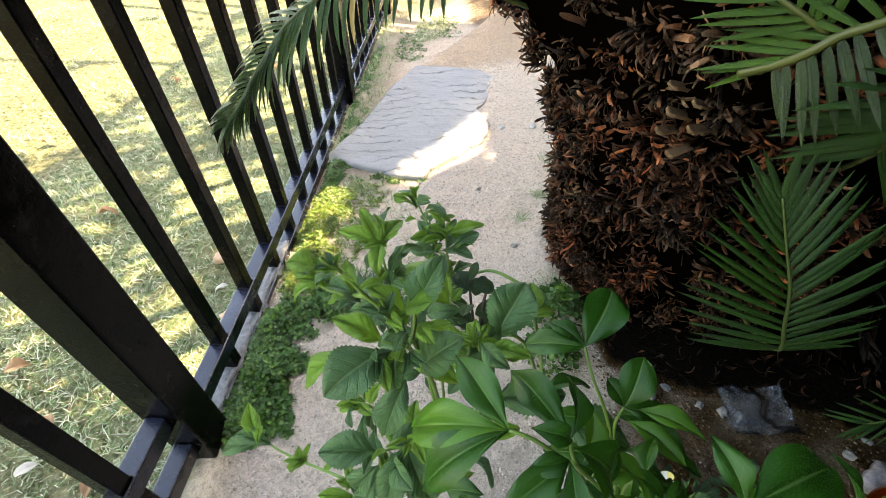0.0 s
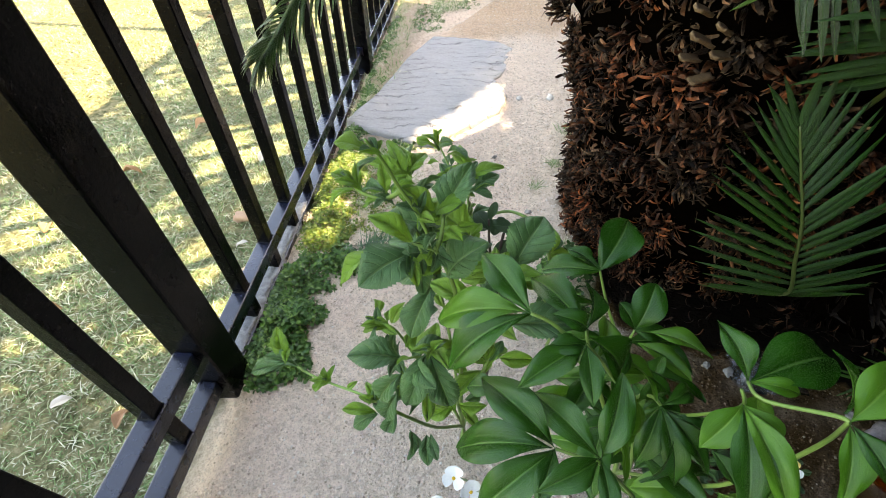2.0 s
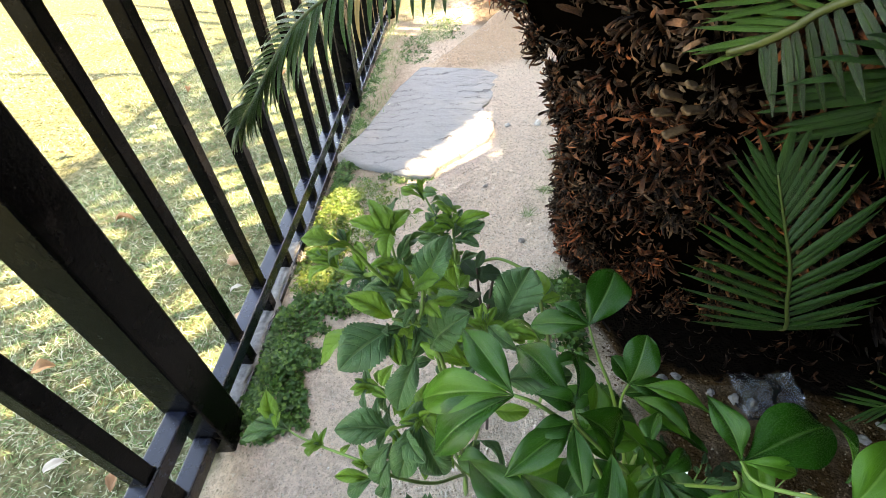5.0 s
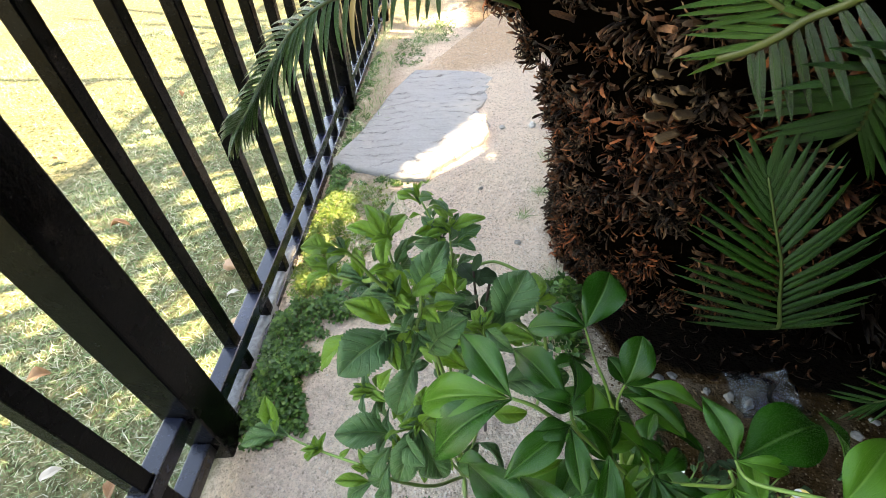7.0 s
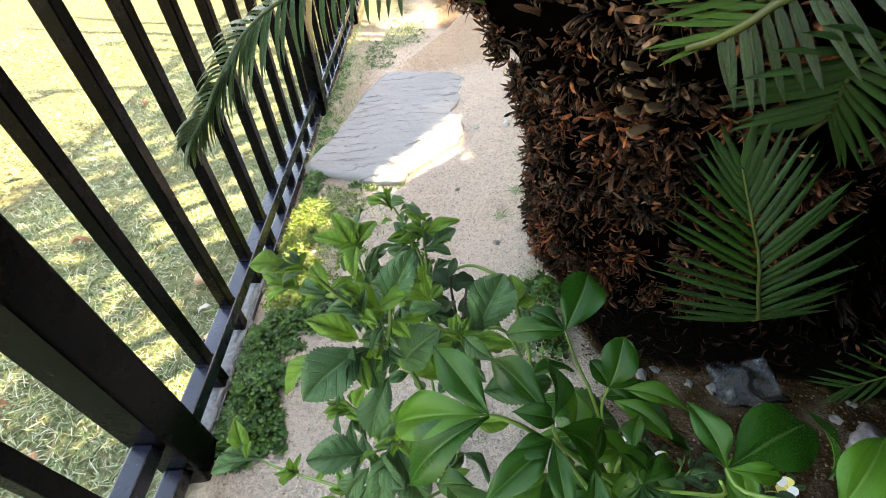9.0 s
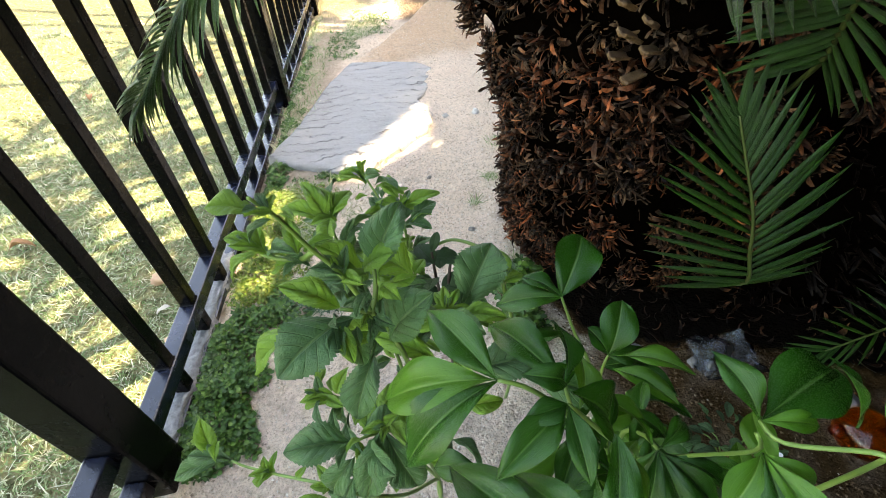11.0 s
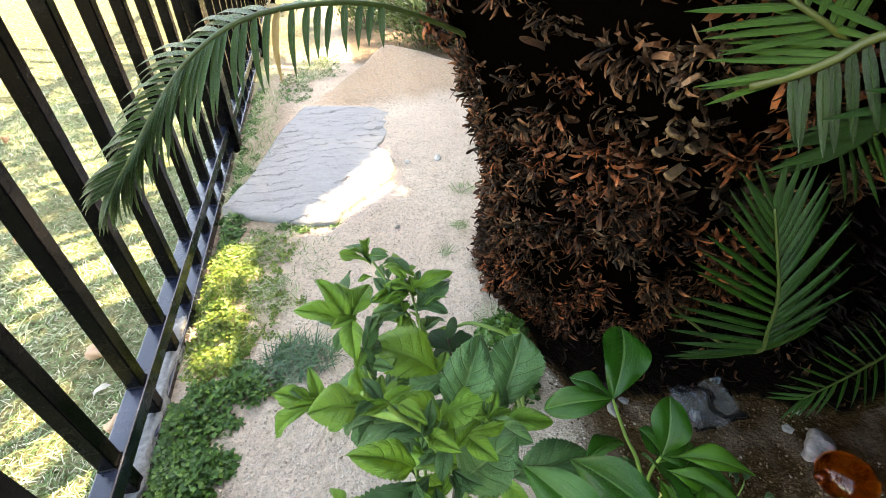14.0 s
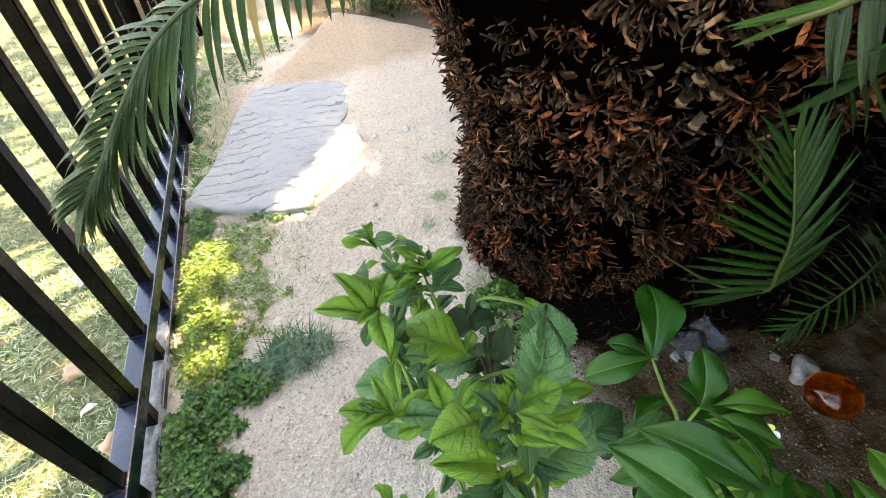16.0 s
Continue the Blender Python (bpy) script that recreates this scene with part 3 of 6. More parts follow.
            tone.append(clamp(hue + g.uniform(-0.22, 0.22)))
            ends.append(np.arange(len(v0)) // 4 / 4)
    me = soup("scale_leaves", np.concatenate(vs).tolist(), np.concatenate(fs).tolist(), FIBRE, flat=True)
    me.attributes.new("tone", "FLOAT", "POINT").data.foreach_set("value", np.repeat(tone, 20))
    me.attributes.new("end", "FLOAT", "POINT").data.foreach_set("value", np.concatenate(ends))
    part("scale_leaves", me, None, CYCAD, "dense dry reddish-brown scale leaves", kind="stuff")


shaggy_trunk()

STRIPS = [strip_shape("leaflet", FROND, c, -0.035, s) for s, c in enumerate((0.05, 0.12, 0.20))]
STRIPS_LIGHT = [strip_shape("leaflet", FROND_LIGHT, c, -0.035, s) for s, c in enumerate((0.05, 0.12, 0.2))]
STRIPS_GLOSS = [strip_shape("leaflet", FROND_GLOSS, c, -0.06, s) for s, c in enumerate((0.05, 0.12, 0.2))]
STRIPS_ARCH = [strip_shape("leaflet", FROND_ARCH, c, 0.035, s, 0.1) for s, c in enumerate((0.22, 0.32, 0.42))]
STRIPS_DRY = [strip_shape("leaflet", FROND_DRY, 0.5, 0.03, 1, 0.2)]


def frond(pts, r0, r1, n, sides, label, seed=3, start=0.12, end=1.0, short=0.0, low=1.0, skin=None, sweep=(0.0, 0.0)):
    """A frond: a rachis along pts with n leaflets on each side. sides: for each, (direction at foot, direction at tip, length, width, shapes)."""
    g = random.Random(seed)
    count = n if isinstance(n, tuple) else (n, n)
    ps = [Vector(p) for p in pts]
    f = stalk_of(CYCAD, ps, r0, r1, skin or RACHIS)
    tagged(f, label)

    def place(s):
        k = s * (len(ps) - 1)
        i = min(int(k), len(ps) - 2)
        p0, p1, p2, p3, t = ps[max(i - 1, 0)], ps[i], ps[i + 1], ps[min(i + 2, len(ps) - 1)], k - min(int(k), len(ps) - 2)
        return 0.5 * (2 * p1 + (p2 - p0) * t + (2 * p0 - 5 * p1 + 4 * p2 - p3) * t * t + (3 * p1 - p0 - 3 * p2 + p3) * t ** 3)

    for k, ((d0, d1, ln, wd, shapes, up), ahead) in enumerate(zip(sides, sweep)):
        n = count[k]
        for i in range(n):
            q = i / (n - 1)
            s = start + (end - start) * (q + g.uniform(-0.2, 0.2) / n)
            s = clamp(s)
            p = place(s)
            along = (place(min(1, s + 0.03)) - place(max(0, s - 0.03))).normalized()
            a, b = Vector(d0).normalized(), Vector(d1).normalized()
            y = a.lerp(b, q)
            fwd = 0.15 + 1.1 * q ** 3 + ahead * smooth((q - 0.22) / 0.4)
            y = (y + along * fwd + Vector((g.uniform(-1, 1), g.uniform(-1, 1), g.uniform(-1, 1))) * 0.06).normalized()
            n_len = ln * (0.62 + 0.38 * math.sin(3.1416 * min(1, 0.18 + 0.75 * q))) * g.uniform(0.92, 1.06) * (1 - short * q ** 2.5) * (low + (1 - low) * smooth(q / 0.45))
            x = y.cross(Vector(up))
            x.normalize()
            m = Matrix((x, y, x.cross(y))).transposed().to_4x4()
            me = g.choice(shapes)
            if shapes is STRIPS_ARCH and i == n // 5:
                me = STRIPS_DRY[0]
            ob = new("leaflet", me)
            ob.parent = f
            ob.matrix_basis = Matrix.Translation(p) @ m @ Matrix.Diagonal((wd, n_len, n_len, 1))
    return f


def stalk_of(parent, ps, r0, r1, skin):
    bm = bmesh.new()
    n = len(ps) - 1
    fine, rad = [], []
    for i in range(n):
        p0, p1, p2, p3 = ps[max(i - 1, 0)], ps[i], ps[i + 1], ps[min(i + 2, n)]
        for k in range(5):
            t = k / 5
            fine.append(0.5 * (2 * p1 + (p2 - p0) * t + (2 * p0 - 5 * p1 + 4 * p2 - p3) * t * t + (3 * p1 - p0 - 3 * p2 + p3) * t ** 3))
            rad.append(r0 + (r1 - r0) * (i + t) / n)
    fine.append(ps[-1])
    rad.append(r1)
    tube(bm, fine, rad, 7)
    return part("frond", bm, skin, parent)


# small upright frond in front of the trunk
frond([(0.79, 0.14, 0.25), (0.725, 0.02, 0.33), (0.675, -0.047, 0.405), (0.647, -0.057, 0.455), (0.627, -0.058, 0.498), (0.606, -0.052, 0.538), (0.590, -0.044, 0.571)], 0.0022, 0.0008, (19, 24),
      [((-0.99, 0.06, -0.06), (-0.62, 0.38, 0.55), 0.092, 0.0054, STRIPS, (0.1, -0.8, 0.6)),
       ((0.98, 0.05, 0.02), (0.50, 0.20, 0.75), 0.088, 0.0056, STRIPS, (-0.15, -0.85, 0.55))], "small dark green upright frond", 11, 0.27, short=0.45, skin=RACHIS_DARK)
# frond that reaches out over the path, its leaflets spread to one side and hanging on the other
reach = frond([(0.528, -0.040, 0.648), (0.536, -0.052, 0.657), (0.541, -0.061, 0.666), (0.547, -0.066, 0.675), (0.555, -0.077, 0.685), (0.561, -0.092, 0.702), (0.576, -0.111, 0.734)], 0.0023, 0.0021, (15, 14),
      [((-0.40, 0.70, -0.52), (-0.55, 0.55, 0.55), 0.054, 0.0044, STRIPS_LIGHT, (-0.3, -0.6, 0.7)),
       ((0.25, -0.12, -0.92), (0.40, -0.30, -0.80), 0.050, 0.0050, STRIPS_GLOSS, (-0.85, -0.42, 0.45))], "fresh green frond with spines along its stalk", 12, 0.16)
bm = bmesh.new()
tube(bm, bez((0.56, 0.06, 0.615), (0.512, -0.022, 0.634), (0.5285, -0.0405, 0.6485), 8), [0.006, 0.0055, 0.005, 0.0045, 0.004, 0.0036, 0.0032, 0.0028, 0.0025], 7)
part("petiole", bm, STUB, reach, "dry brown stalk foot")
# spines along the lower stalk
bm = bmesh.new()
for i in range(16):
    q = Vector((0.531, -0.0445, 0.6515)).lerp(Vector((0.5555, -0.078, 0.686)), i / 15)
    out = Vector((-0.25, -0.45, 0.75 if i % 2 else -0.7)).normalized()
    tube(bm, [q + out * 0.0015, q + out * 0.0055], [0.0008, 0.0001], 5)
part("spine", bm, RACHIS, reach, "short pale spines")
# its neighbour, higher up
frond([(0.60, 0.0, 0.640), (0.556, -0.052, 0.668), (0.540, -0.054, 0.677), (0.525, -0.045, 0.685), (0.512, -0.033, 0.694), (0.500, -0.020, 0.706)], 0.0018, 0.0009, (11, 12),
      [((-0.62, 0.66, -0.40), (-0.85, 0.50, 0.05), 0.046, 0.0048, STRIPS_LIGHT, (-0.3, -0.6, 0.7)),
       ((0.10, -0.15, 0.9), (-0.2, 0.1, 0.95), 0.042, 0.0046, STRIPS_LIGHT, (-0.3, -0.8, 0.3))], "fresh green frond with a pale stalk", 16, 0.30)
# the frond below it
frond([(0.69, 0.03, 0.545), (0.652, -0.020, 0.590), (0.622, -0.048, 0.620), (0.600, -0.068, 0.643), (0.590, -0.085, 0.664)], 0.0022, 0.001, 13,
      [((-0.93, 0.05, -0.30), (-0.80, 0.42, -0.40), 0.060, 0.0056, STRIPS, (-0.3, -0.5, 0.8)),
       ((0.45, -0.25, -0.75), (0.5, -0.2, -0.2), 0.055, 0.0052, STRIPS, (-0.1, -0.7, 0.6))], "dark green frond half hidden behind another", 14, 0.28, skin=RACHIS_DARK)
# frond arching across the path towards the fence
frond([(0.52, 0.23, 0.585), (0.43, 0.168, 0.630), (0.36, 0.138, 0.653), (0.29, 0.120, 0.650), (0.247, 0.113, 0.629), (0.216, 0.104, 0.598), (0.192, 0.093, 0.568), (0.176, 0.086, 0.550)], 0.0024, 0.0008, 44,
      [((-0.30, 0.60, -0.10), (-0.70, 0.55, 0.45), 0.066, 0.0058, STRIPS_ARCH, (-0.2, -0.3, 0.95)),
       ((-0.05, -0.45, -0.75), (-0.10, -0.45, -0.75), 0.070, 0.0056, STRIPS_ARCH, (-0.3, -0.5, 0.7))], "dark glossy frond arching over the path", 13, 0.26, sweep=(0.5, 1.3), skin=RACHIS_DARK, low=0.5, short=0.35)

# unseen crown fronds that spread above the trunk, added to shade it
cg = random.Random(31)
for i, a in enumerate((-68, -60, -52, -44, -36, -28, -20, -12, -4, 4, 12, 20, 28, 38, 100, 112, 124, 136, 150)):
    az = radians(a + cg.uniform(-5, 5))
    d = Vector((math.cos(az), math.sin(az), 0))
    c = trunk_axis(0.93) + d * 0.06
    ln = cg.uniform(0.75, 1.0)
    rise = cg.uniform(0.32, 0.5)
    pts = [c, c + d * 0.18 * ln + Vector((0, 0, rise * 0.55)), c + d * 0.45 * ln + Vector((0, 0, rise * 0.95)), c + d * 0.75 * ln + Vector((0, 0, rise * 0.9)), c + d * ln + Vector((0, 0, rise * 0.55))]
    side = Vector((-d.y, d.x, 0))
    frond(pts, 0.007, 0.002, 36, [(tuple(side + d * 0.3), tuple(side * 0.7 + d * 0.8), 0.15, 0.010, STRIPS, (0, 0, 1)),
                                 (tuple(-side + d * 0.3), tuple(-side * 0.7 + d * 0.8), 0.15, 0.010, STRIPS, (0, 0, 1))], "unseen long crown frond added for shade", 50 + i, 0.15)

# unseen upright fronds on the side towards the path, added to shade the trunk top
for i, a in enumerate((158, 172, 186, 200, 214, 228, 242, 256)):
    az = radians(a + cg.uniform(-4, 4))
    d = Vector((math.cos(az), math.sin(az), 0))
    c = trunk_axis(0.93) + d * 0.07
    ln = cg.uniform(0.42, 0.52)
    rise = cg.uniform(0.32, 0.42)
    pts = [c, c + d * 0.16 * ln + Vector((0, 0, rise * 0.55)), c + d * 0.42 * ln + Vector((0, 0, rise * 0.92)), c + d * 0.75 * ln + Vector((0, 0, rise)), c + d * ln + Vector((0, 0, rise * 0.9))]
    side = Vector((-d.y, d.x, 0))
    frond(pts, 0.006, 0.002, 30, [(tuple(side + d * 0.3), tuple(side * 0.7 + d * 0.8), 0.12, 0.010, STRIPS, (0, 0, 1)),
                                 (tuple(-side + d * 0.3), tuple(-side * 0.7 + d * 0.8), 0.12, 0.010, STRIPS, (0, 0, 1))], "unseen rising crown frond added for shade", 120 + i, 0.12)

# an unseen lower tier of the crown, added to darken the ground below
for i, a in enumerate((-84, -74, -64, -55, -46, -37, -28, -19, -10, 0, 10, 20, 32, 44)):
    az = radians(a + cg.uniform(-4, 4))
    d = Vector((math.cos(az), math.sin(az), 0))
    c = trunk_axis(0.93) + d * 0.08
    ln = cg.uniform(0.7, 0.9)
    rise = cg.uniform(0.14, 0.26)
    pts = [c, c + d * 0.2 * ln + Vector((0, 0, rise * 0.7)), c + d * 0.5 * ln + Vector((0, 0, rise)), c + d * 0.8 * ln + Vector((0, 0, rise * 0.8)), c + d * ln + Vector((0, 0, rise * 0.4))]
    side = Vector((-d.y, d.x, 0))
    frond(pts, 0.007, 0.002, 34, [(tuple(side + d * 0.3), tuple(side * 0.7 + d * 0.8), 0.16, 0.012, STRIPS, (0, 0, 1)),
                                 (tuple(-side + d * 0.3), tuple(-side * 0.7 + d * 0.8), 0.16, 0.012, STRIPS, (0, 0, 1))], "unseen long crown frond added for shade", 80 + i, 0.1)

# a lower offset added beside the trunk as a dark backdrop, in deep shade
PUP = thing("cycad_offset_backdrop", "low shaggy cycad offset added as a dark backdrop beside the main trunk", "cycad", at=(1.12, 0.32, 0.09))
bm = bmesh.new()
prof = [(0.05, 0.21), (0.2, 0.235), (0.35, 0.235), (0.5, 0.21), (0.6, 0.15), (0.66, 0.05)]
rings = [[bm.verts.new((1.12 + math.cos(a) * r, 0.32 + math.sin(a) * r, z)) for a in np.linspace(0, 2 * math.pi, 37)[:-1]] for z, r in prof]
for lo, hi in zip(rings, rings[1:]):
    for k in range(36):
        bm.faces.new((lo[k], lo[(k + 1) % 36], hi[(k + 1) % 36], hi[k]))
bm.faces.new(rings[-1])
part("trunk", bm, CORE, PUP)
pg, vs, fs = random.Random(8), [], []
v0, f0 = sliver(71)
for i in range(1400):
    z, az = pg.uniform(0.08, 0.6), radians(pg.uniform(150, 360))
    r = np.interp(z, [q[0] for q in prof], [q[1] for q in prof])
    d = Vector((math.cos(az), math.sin(az), 0))
    y = d + Vector((pg.uniform(-1, 1), pg.uniform(-1, 1), pg.uniform(-0.6, 0.9))) * 0.8
    ln = pg.uniform(0.02, 0.045)
    m = Matrix.Translation(Vector((1.12, 0.32, z)) + d * (r - 0.008)) @ orient(y, Vector((pg.uniform(-1, 1), pg.uniform(-1, 1), 1))) @ Matrix.Diagonal((ln, ln, ln, 1))
    o = len(vs)
    vs.extend(tuple(m @ v) for v in v0)
    fs.extend(tuple(a + o for a in f) for f in f0)
part("scale_leaves", soup("scale_leaves", vs, fs, FIBRE, flat=True), None, PUP, "dense dry brown scale leaves", kind="stuff")
frond([(1.16, 0.02, 0.26), (1.08, 0.0, 0.255), (0.99, -0.015, 0.235), (0.91, -0.02, 0.20)], 0.003, 0.001, 16,
      [((-0.1, 0.55, 0.6), (-0.6, 0.4, 0.5), 0.07, 0.0046, STRIPS, (0, -0.7, 0.7)), ((-0.2, -0.75, -0.1), (-0.6, -0.5, -0.1), 0.065, 0.0046, STRIPS, (0, -0.3, 0.9))],
      "small dark frond low beside the trunk", 90, 0.2, skin=RACHIS_DARK)


# fallen dry scales on the ground that is painted shade-black between the two trunks
def litter():
    g, vs, fs = random.Random(61), [], []
    shapes = [sliver(300 + q) for q in range(8)]
    n = 0
    while n < 400:
        x, y = g.uniform(0.6, 1.35), g.uniform(-0.02, 0.3)
        if soil_and_shade_at(x, y) < 0.7:
            continue
        n += 1
        ln = g.uniform(0.012, 0.03)
        m = Matrix.Translation((x, y, gz(x, y) + g.uniform(0.001, 0.010))) @ orient(Vector((g.uniform(-1, 1), g.uniform(-1, 1), g.uniform(-0.15, 0.45))), Vector((g.uniform(-0.4, 0.4), 0.2, 1))) @ Matrix.Diagonal((ln, ln, ln, 1))
        v0, f0 = g.choice(shapes)
        o = len(vs)
        vs.extend(tuple(m @ v) for v in v0)
        fs.extend(tuple(a + o for a in f) for f in f0)
    me = soup("leaf_litter", vs, fs, FIBRE_GREY, flat=True)
    me.attributes.new("tone", "FLOAT", "POINT").data.foreach_set("value", [0.5] * len(vs))
    me.attributes.new("end", "FLOAT", "POINT").data.foreach_set("value", [q % 20 // 4 / 4 for q in range(len(vs))])
    tagged(new("leaf_litter", me), "dark dry scale litter on the soil between the trunks", "litter", kind="stuff")


litter()


# ---- garden plants ----
def leaf_shape(name, mats, outline, teeth=0.0, count=0, fold=0.10, arch=0.10, wave=0.02, nu=14, nv=3, seed=0, quilt=0.0, veins=(), groove=0.0, puff=0.0):
    """A leaf one unit long and one wide, from the origin along y, face up; with along and across for its veins."""
    vs, al, ac = [], [], []
    rows = count * 4 if teeth else nu
    for i in range(rows + 1):
        u = i / rows
        half = 0.5 * outline(u)
        for j in range(-nv, nv + 1):
            v = j / nv
            a = abs(v)
            h = half
            if teeth and 0.10 < u < 0.985 and a > 0.99:
                h *= 1 + teeth * (1.0, 0.45, -0.1, -1.0)[i % 4]
            x = h * v
            z = arch * 4 * u * (1 - u) - arch * 0.8 * u * u + fold * a * half * 2 - 1.1 * fold * a * a * half
            z += wave * math.sin(9 * u + 2.2 * v + seed) * a * a
            # the blade swells between the side veins
            z += quilt * (0.5 + 0.5 * math.cos(6.2832 * (6.2 * u - 1.7 * a))) * math.sin(3.1416 * min(1, 0.08 + a)) * min(1, half * 3)
            z += puff * math.sin(3.1416 * min(1, a * 1.05)) * half
            for q in veins:
                z -= groove * (1.0 if q == 0 else 0.45) * math.exp(-((a - q * u / (u + 0.10)) / 0.075) ** 2) * half * 2
            x += 0.05 * math.sin(u * 3.1 + seed) * u
            y = u + (0.05 * a * (1 - u) * half if 0 < u < 1 else 0)
            vs.append((x, y, z))
            al.append(u)
            ac.append(a)
    w = 2 * nv + 1
    fs = [(i * w + j, i * w + j + 1, (i + 1) * w + j + 1, (i + 1) * w + j) for i in range(rows) for j in range(w - 1)]
    me = soup(name, vs, fs, mats)
    a, b = me.attributes.new("along", "FLOAT", "POINT"), me.attributes.new("across", "FLOAT", "POINT")
    a.data.foreach_set("value", al)
    b.data.foreach_set("value", ac)
    return me


def ovate(peak, tip=1.0, base=0.7):
    """Half-width along a leaf, widest at peak."""
    def f(u):
        if u < peak:
            return max(0.012, max(0.0, math.sin(1.5708 * u / peak)) ** base)
        return max(0.004, max(0.0, math.cos(1.5708 * (u - peak) / (1 - peak))) ** tip)
    return f


PEONY = [leaf_mat("peony_leaf", (0.006, 0.044, 0.004), (0.015, 0.085, 0.008), (0.038, 0.135, 0.012), 0.24, 0.12, (0.14, 0.27, 0.07), 0.0004, 0.34, 60, True),
         leaf_mat("peony_leaf_young", (0.024, 0.105, 0.006), (0.05, 0.165, 0.011), (0.09, 0.22, 0.026), 0.30, 0.2, (0.20, 0.36, 0.08), 0.0003, 0.32, 60, True)]
SERRATE = [leaf_mat("toothed_leaf", (0.027, 0.092, 0.027), (0.055, 0.155, 0.043), (0.10, 0.22, 0.056), 0.36, 0.14, (0.32, 0.48, 0.20), 0.0022, 0.5, 30),
           leaf_mat("toothed_leaf_young", (0.085, 0.21, 0.018), (0.15, 0.32, 0.03), (0.22, 0.38, 0.045), 0.38, 0.26, (0.30, 0.50, 0.13), 0.0022, 0.5, 26)]
DARKLEAF = [leaf_mat("round_dark_leaf", (0.012, 0.045, 0.012), (0.026, 0.075, 0.02), (0.04, 0.10, 0.025), 0.4, 0.15, (0.05, 0.12, 0.04), 0.001)]
STALK = plain_mat("green_stalk", (0.10, 0.19, 0.035), (0.17, 0.27, 0.06), 60, 0.45)
STALK_BROWN = plain_mat("brown_stalk", (0.035, 0.022, 0.018), (0.09, 0.055, 0.035), 60, 0.6)

VEIN = dict(veins=(0.0, 0.34, 0.68), groove=0.010, puff=0.02)
PEONY_SHAPES = [[leaf_shape("peony_leaflet", m, ovate(0.48 + 0.05 * (s % 3), 0.90, 1.25), 0, 0, 0.17, 0.10 + 0.03 * (s % 3), 0.035, 18, 8, s * 1.3, **VEIN) for s in range(5)] for m in PEONY]
PEONY_ROUND = [[leaf_shape("peony_leaflet", m, ovate(0.60, 0.52, 0.95), 0, 0, 0.13, 0.10, 0.04, 18, 8, s * 1.9, **VEIN) for s in range(3)] for m in PEONY]
TOOTH_SHAPES = [[leaf_shape("toothed_leaf", m, ovate(0.50 + 0.08 * (s % 2), 0.72, 0.9), 0.055, 17, 0.24, 0.12, 0.05, 15, 7, s * 1.7, 0.022, (0.0,), 0.025, 0.04) for s in range(5)] for m in SERRATE]
DARK_SHAPES = [[leaf_shape("round_leaf", m, ovate(0.55, 0.5, 0.6), 0, 0, 0.1, 0.08, 0.02, 12, 3, s) for s in range(3)] for m in DARKLEAF]


def leaf(parent, shapes, base, tip, width, roll, up=(0, -0.25, 1.0), rng=R):
    b, t = Vector(base), Vector(tip)
    y = t - b
    n = y.length
    y.normalize()
    x = y.cross(Vector(up).normalized())
    if x.length < 0.05:
        x = Vector((1, 0, 0))
    x.normalize()
    z = x.cross(y)
    m = Matrix((x, y, z)).transposed().to_4x4() @ Matrix.Rotation(radians(roll + rng.uniform(-7, 7)), 4, "Y")
    m = Matrix.Translation(b) @ m @ Matrix.Diagonal((width * n * 0.95, n, n * rng.uniform(0.8, 1.2), 1))
    me = rng.choice(shapes)
    ob = new("leaf", me)
    ob.parent = parent
    ob.matrix_parent_inverse = parent.matrix_basis.inverted()
    ob.matrix_basis = m
    return ob


def stalk(parent, pts, r0, r1, mat=None, name="stem"):
    ps = [Vector(p) for p in pts]
    fine = []
    for i in range(len(ps) - 1):
        p0, p1, p2, p3 = ps[max(i - 1, 0)], ps[i], ps[i + 1], ps[min(i + 2, len(ps) - 1)]
        for k in range(4):
            t = k / 4
            fine.append(0.5 * (2 * p1 + (p2 - p0) * t + (2 * p0 - 5 * p1 + 4 * p2 - p3) * t * t + (3 * p1 - p0 - 3 * p2 + p3) * t ** 3))
    fine.append(ps[-1])
    bm = bmesh.new()
    n = len(fine) - 1
    tube(bm, fine, [r0 + (r1 - r0) * i / n for i in range(n + 1)], 7)
    return part(name, bm, mat or STALK, parent)


def sprig(parent, shapes, rows, up=(0, -0.25, 1.0), bright=()):
    for i, (b, t, w, r) in enumerate(rows):
        w *= 0.84 if shapes is PEONY_SHAPES else 1.0
        leaf(parent, shapes[1] if i in bright else shapes[0], b, t, w, r, up)


PEONY_A = [
    ((0.407, -0.183, 0.542), (0.382, -0.145, 0.546), 0.5, -8),
    ((0.407, -0.183, 0.542), (0.357, -0.170, 0.518), 0.5, 5),
    ((0.407, -0.183, 0.542), (0.363, -0.198, 0.511), 0.5, 8),
]
PEONY_B = [
    ((0.436, -0.191, 0.529), (0.415, -0.198, 0.534), 0.62, 5),
    ((0.436, -0.191, 0.529), (0.401, -0.214, 0.525), 0.46, 5),
    ((0.436, -0.191, 0.529), (0.436, -0.220, 0.522), 0.5, 0),
]
PEONY_C = [
    ((0.439, -0.180, 0.526), (0.414, -0.135, 0.517), 0.46, -10),
    ((0.439, -0.180, 0.526), (0.447, -0.145, 0.525), 0.55, 35),
    ((0.439, -0.180, 0.526), (0.420, -0.181, 0.541), 0.62, 0),
    ((0.441, -0.182, 0.521), (0.471, -0.183, 0.482), 0.7, 0),
]
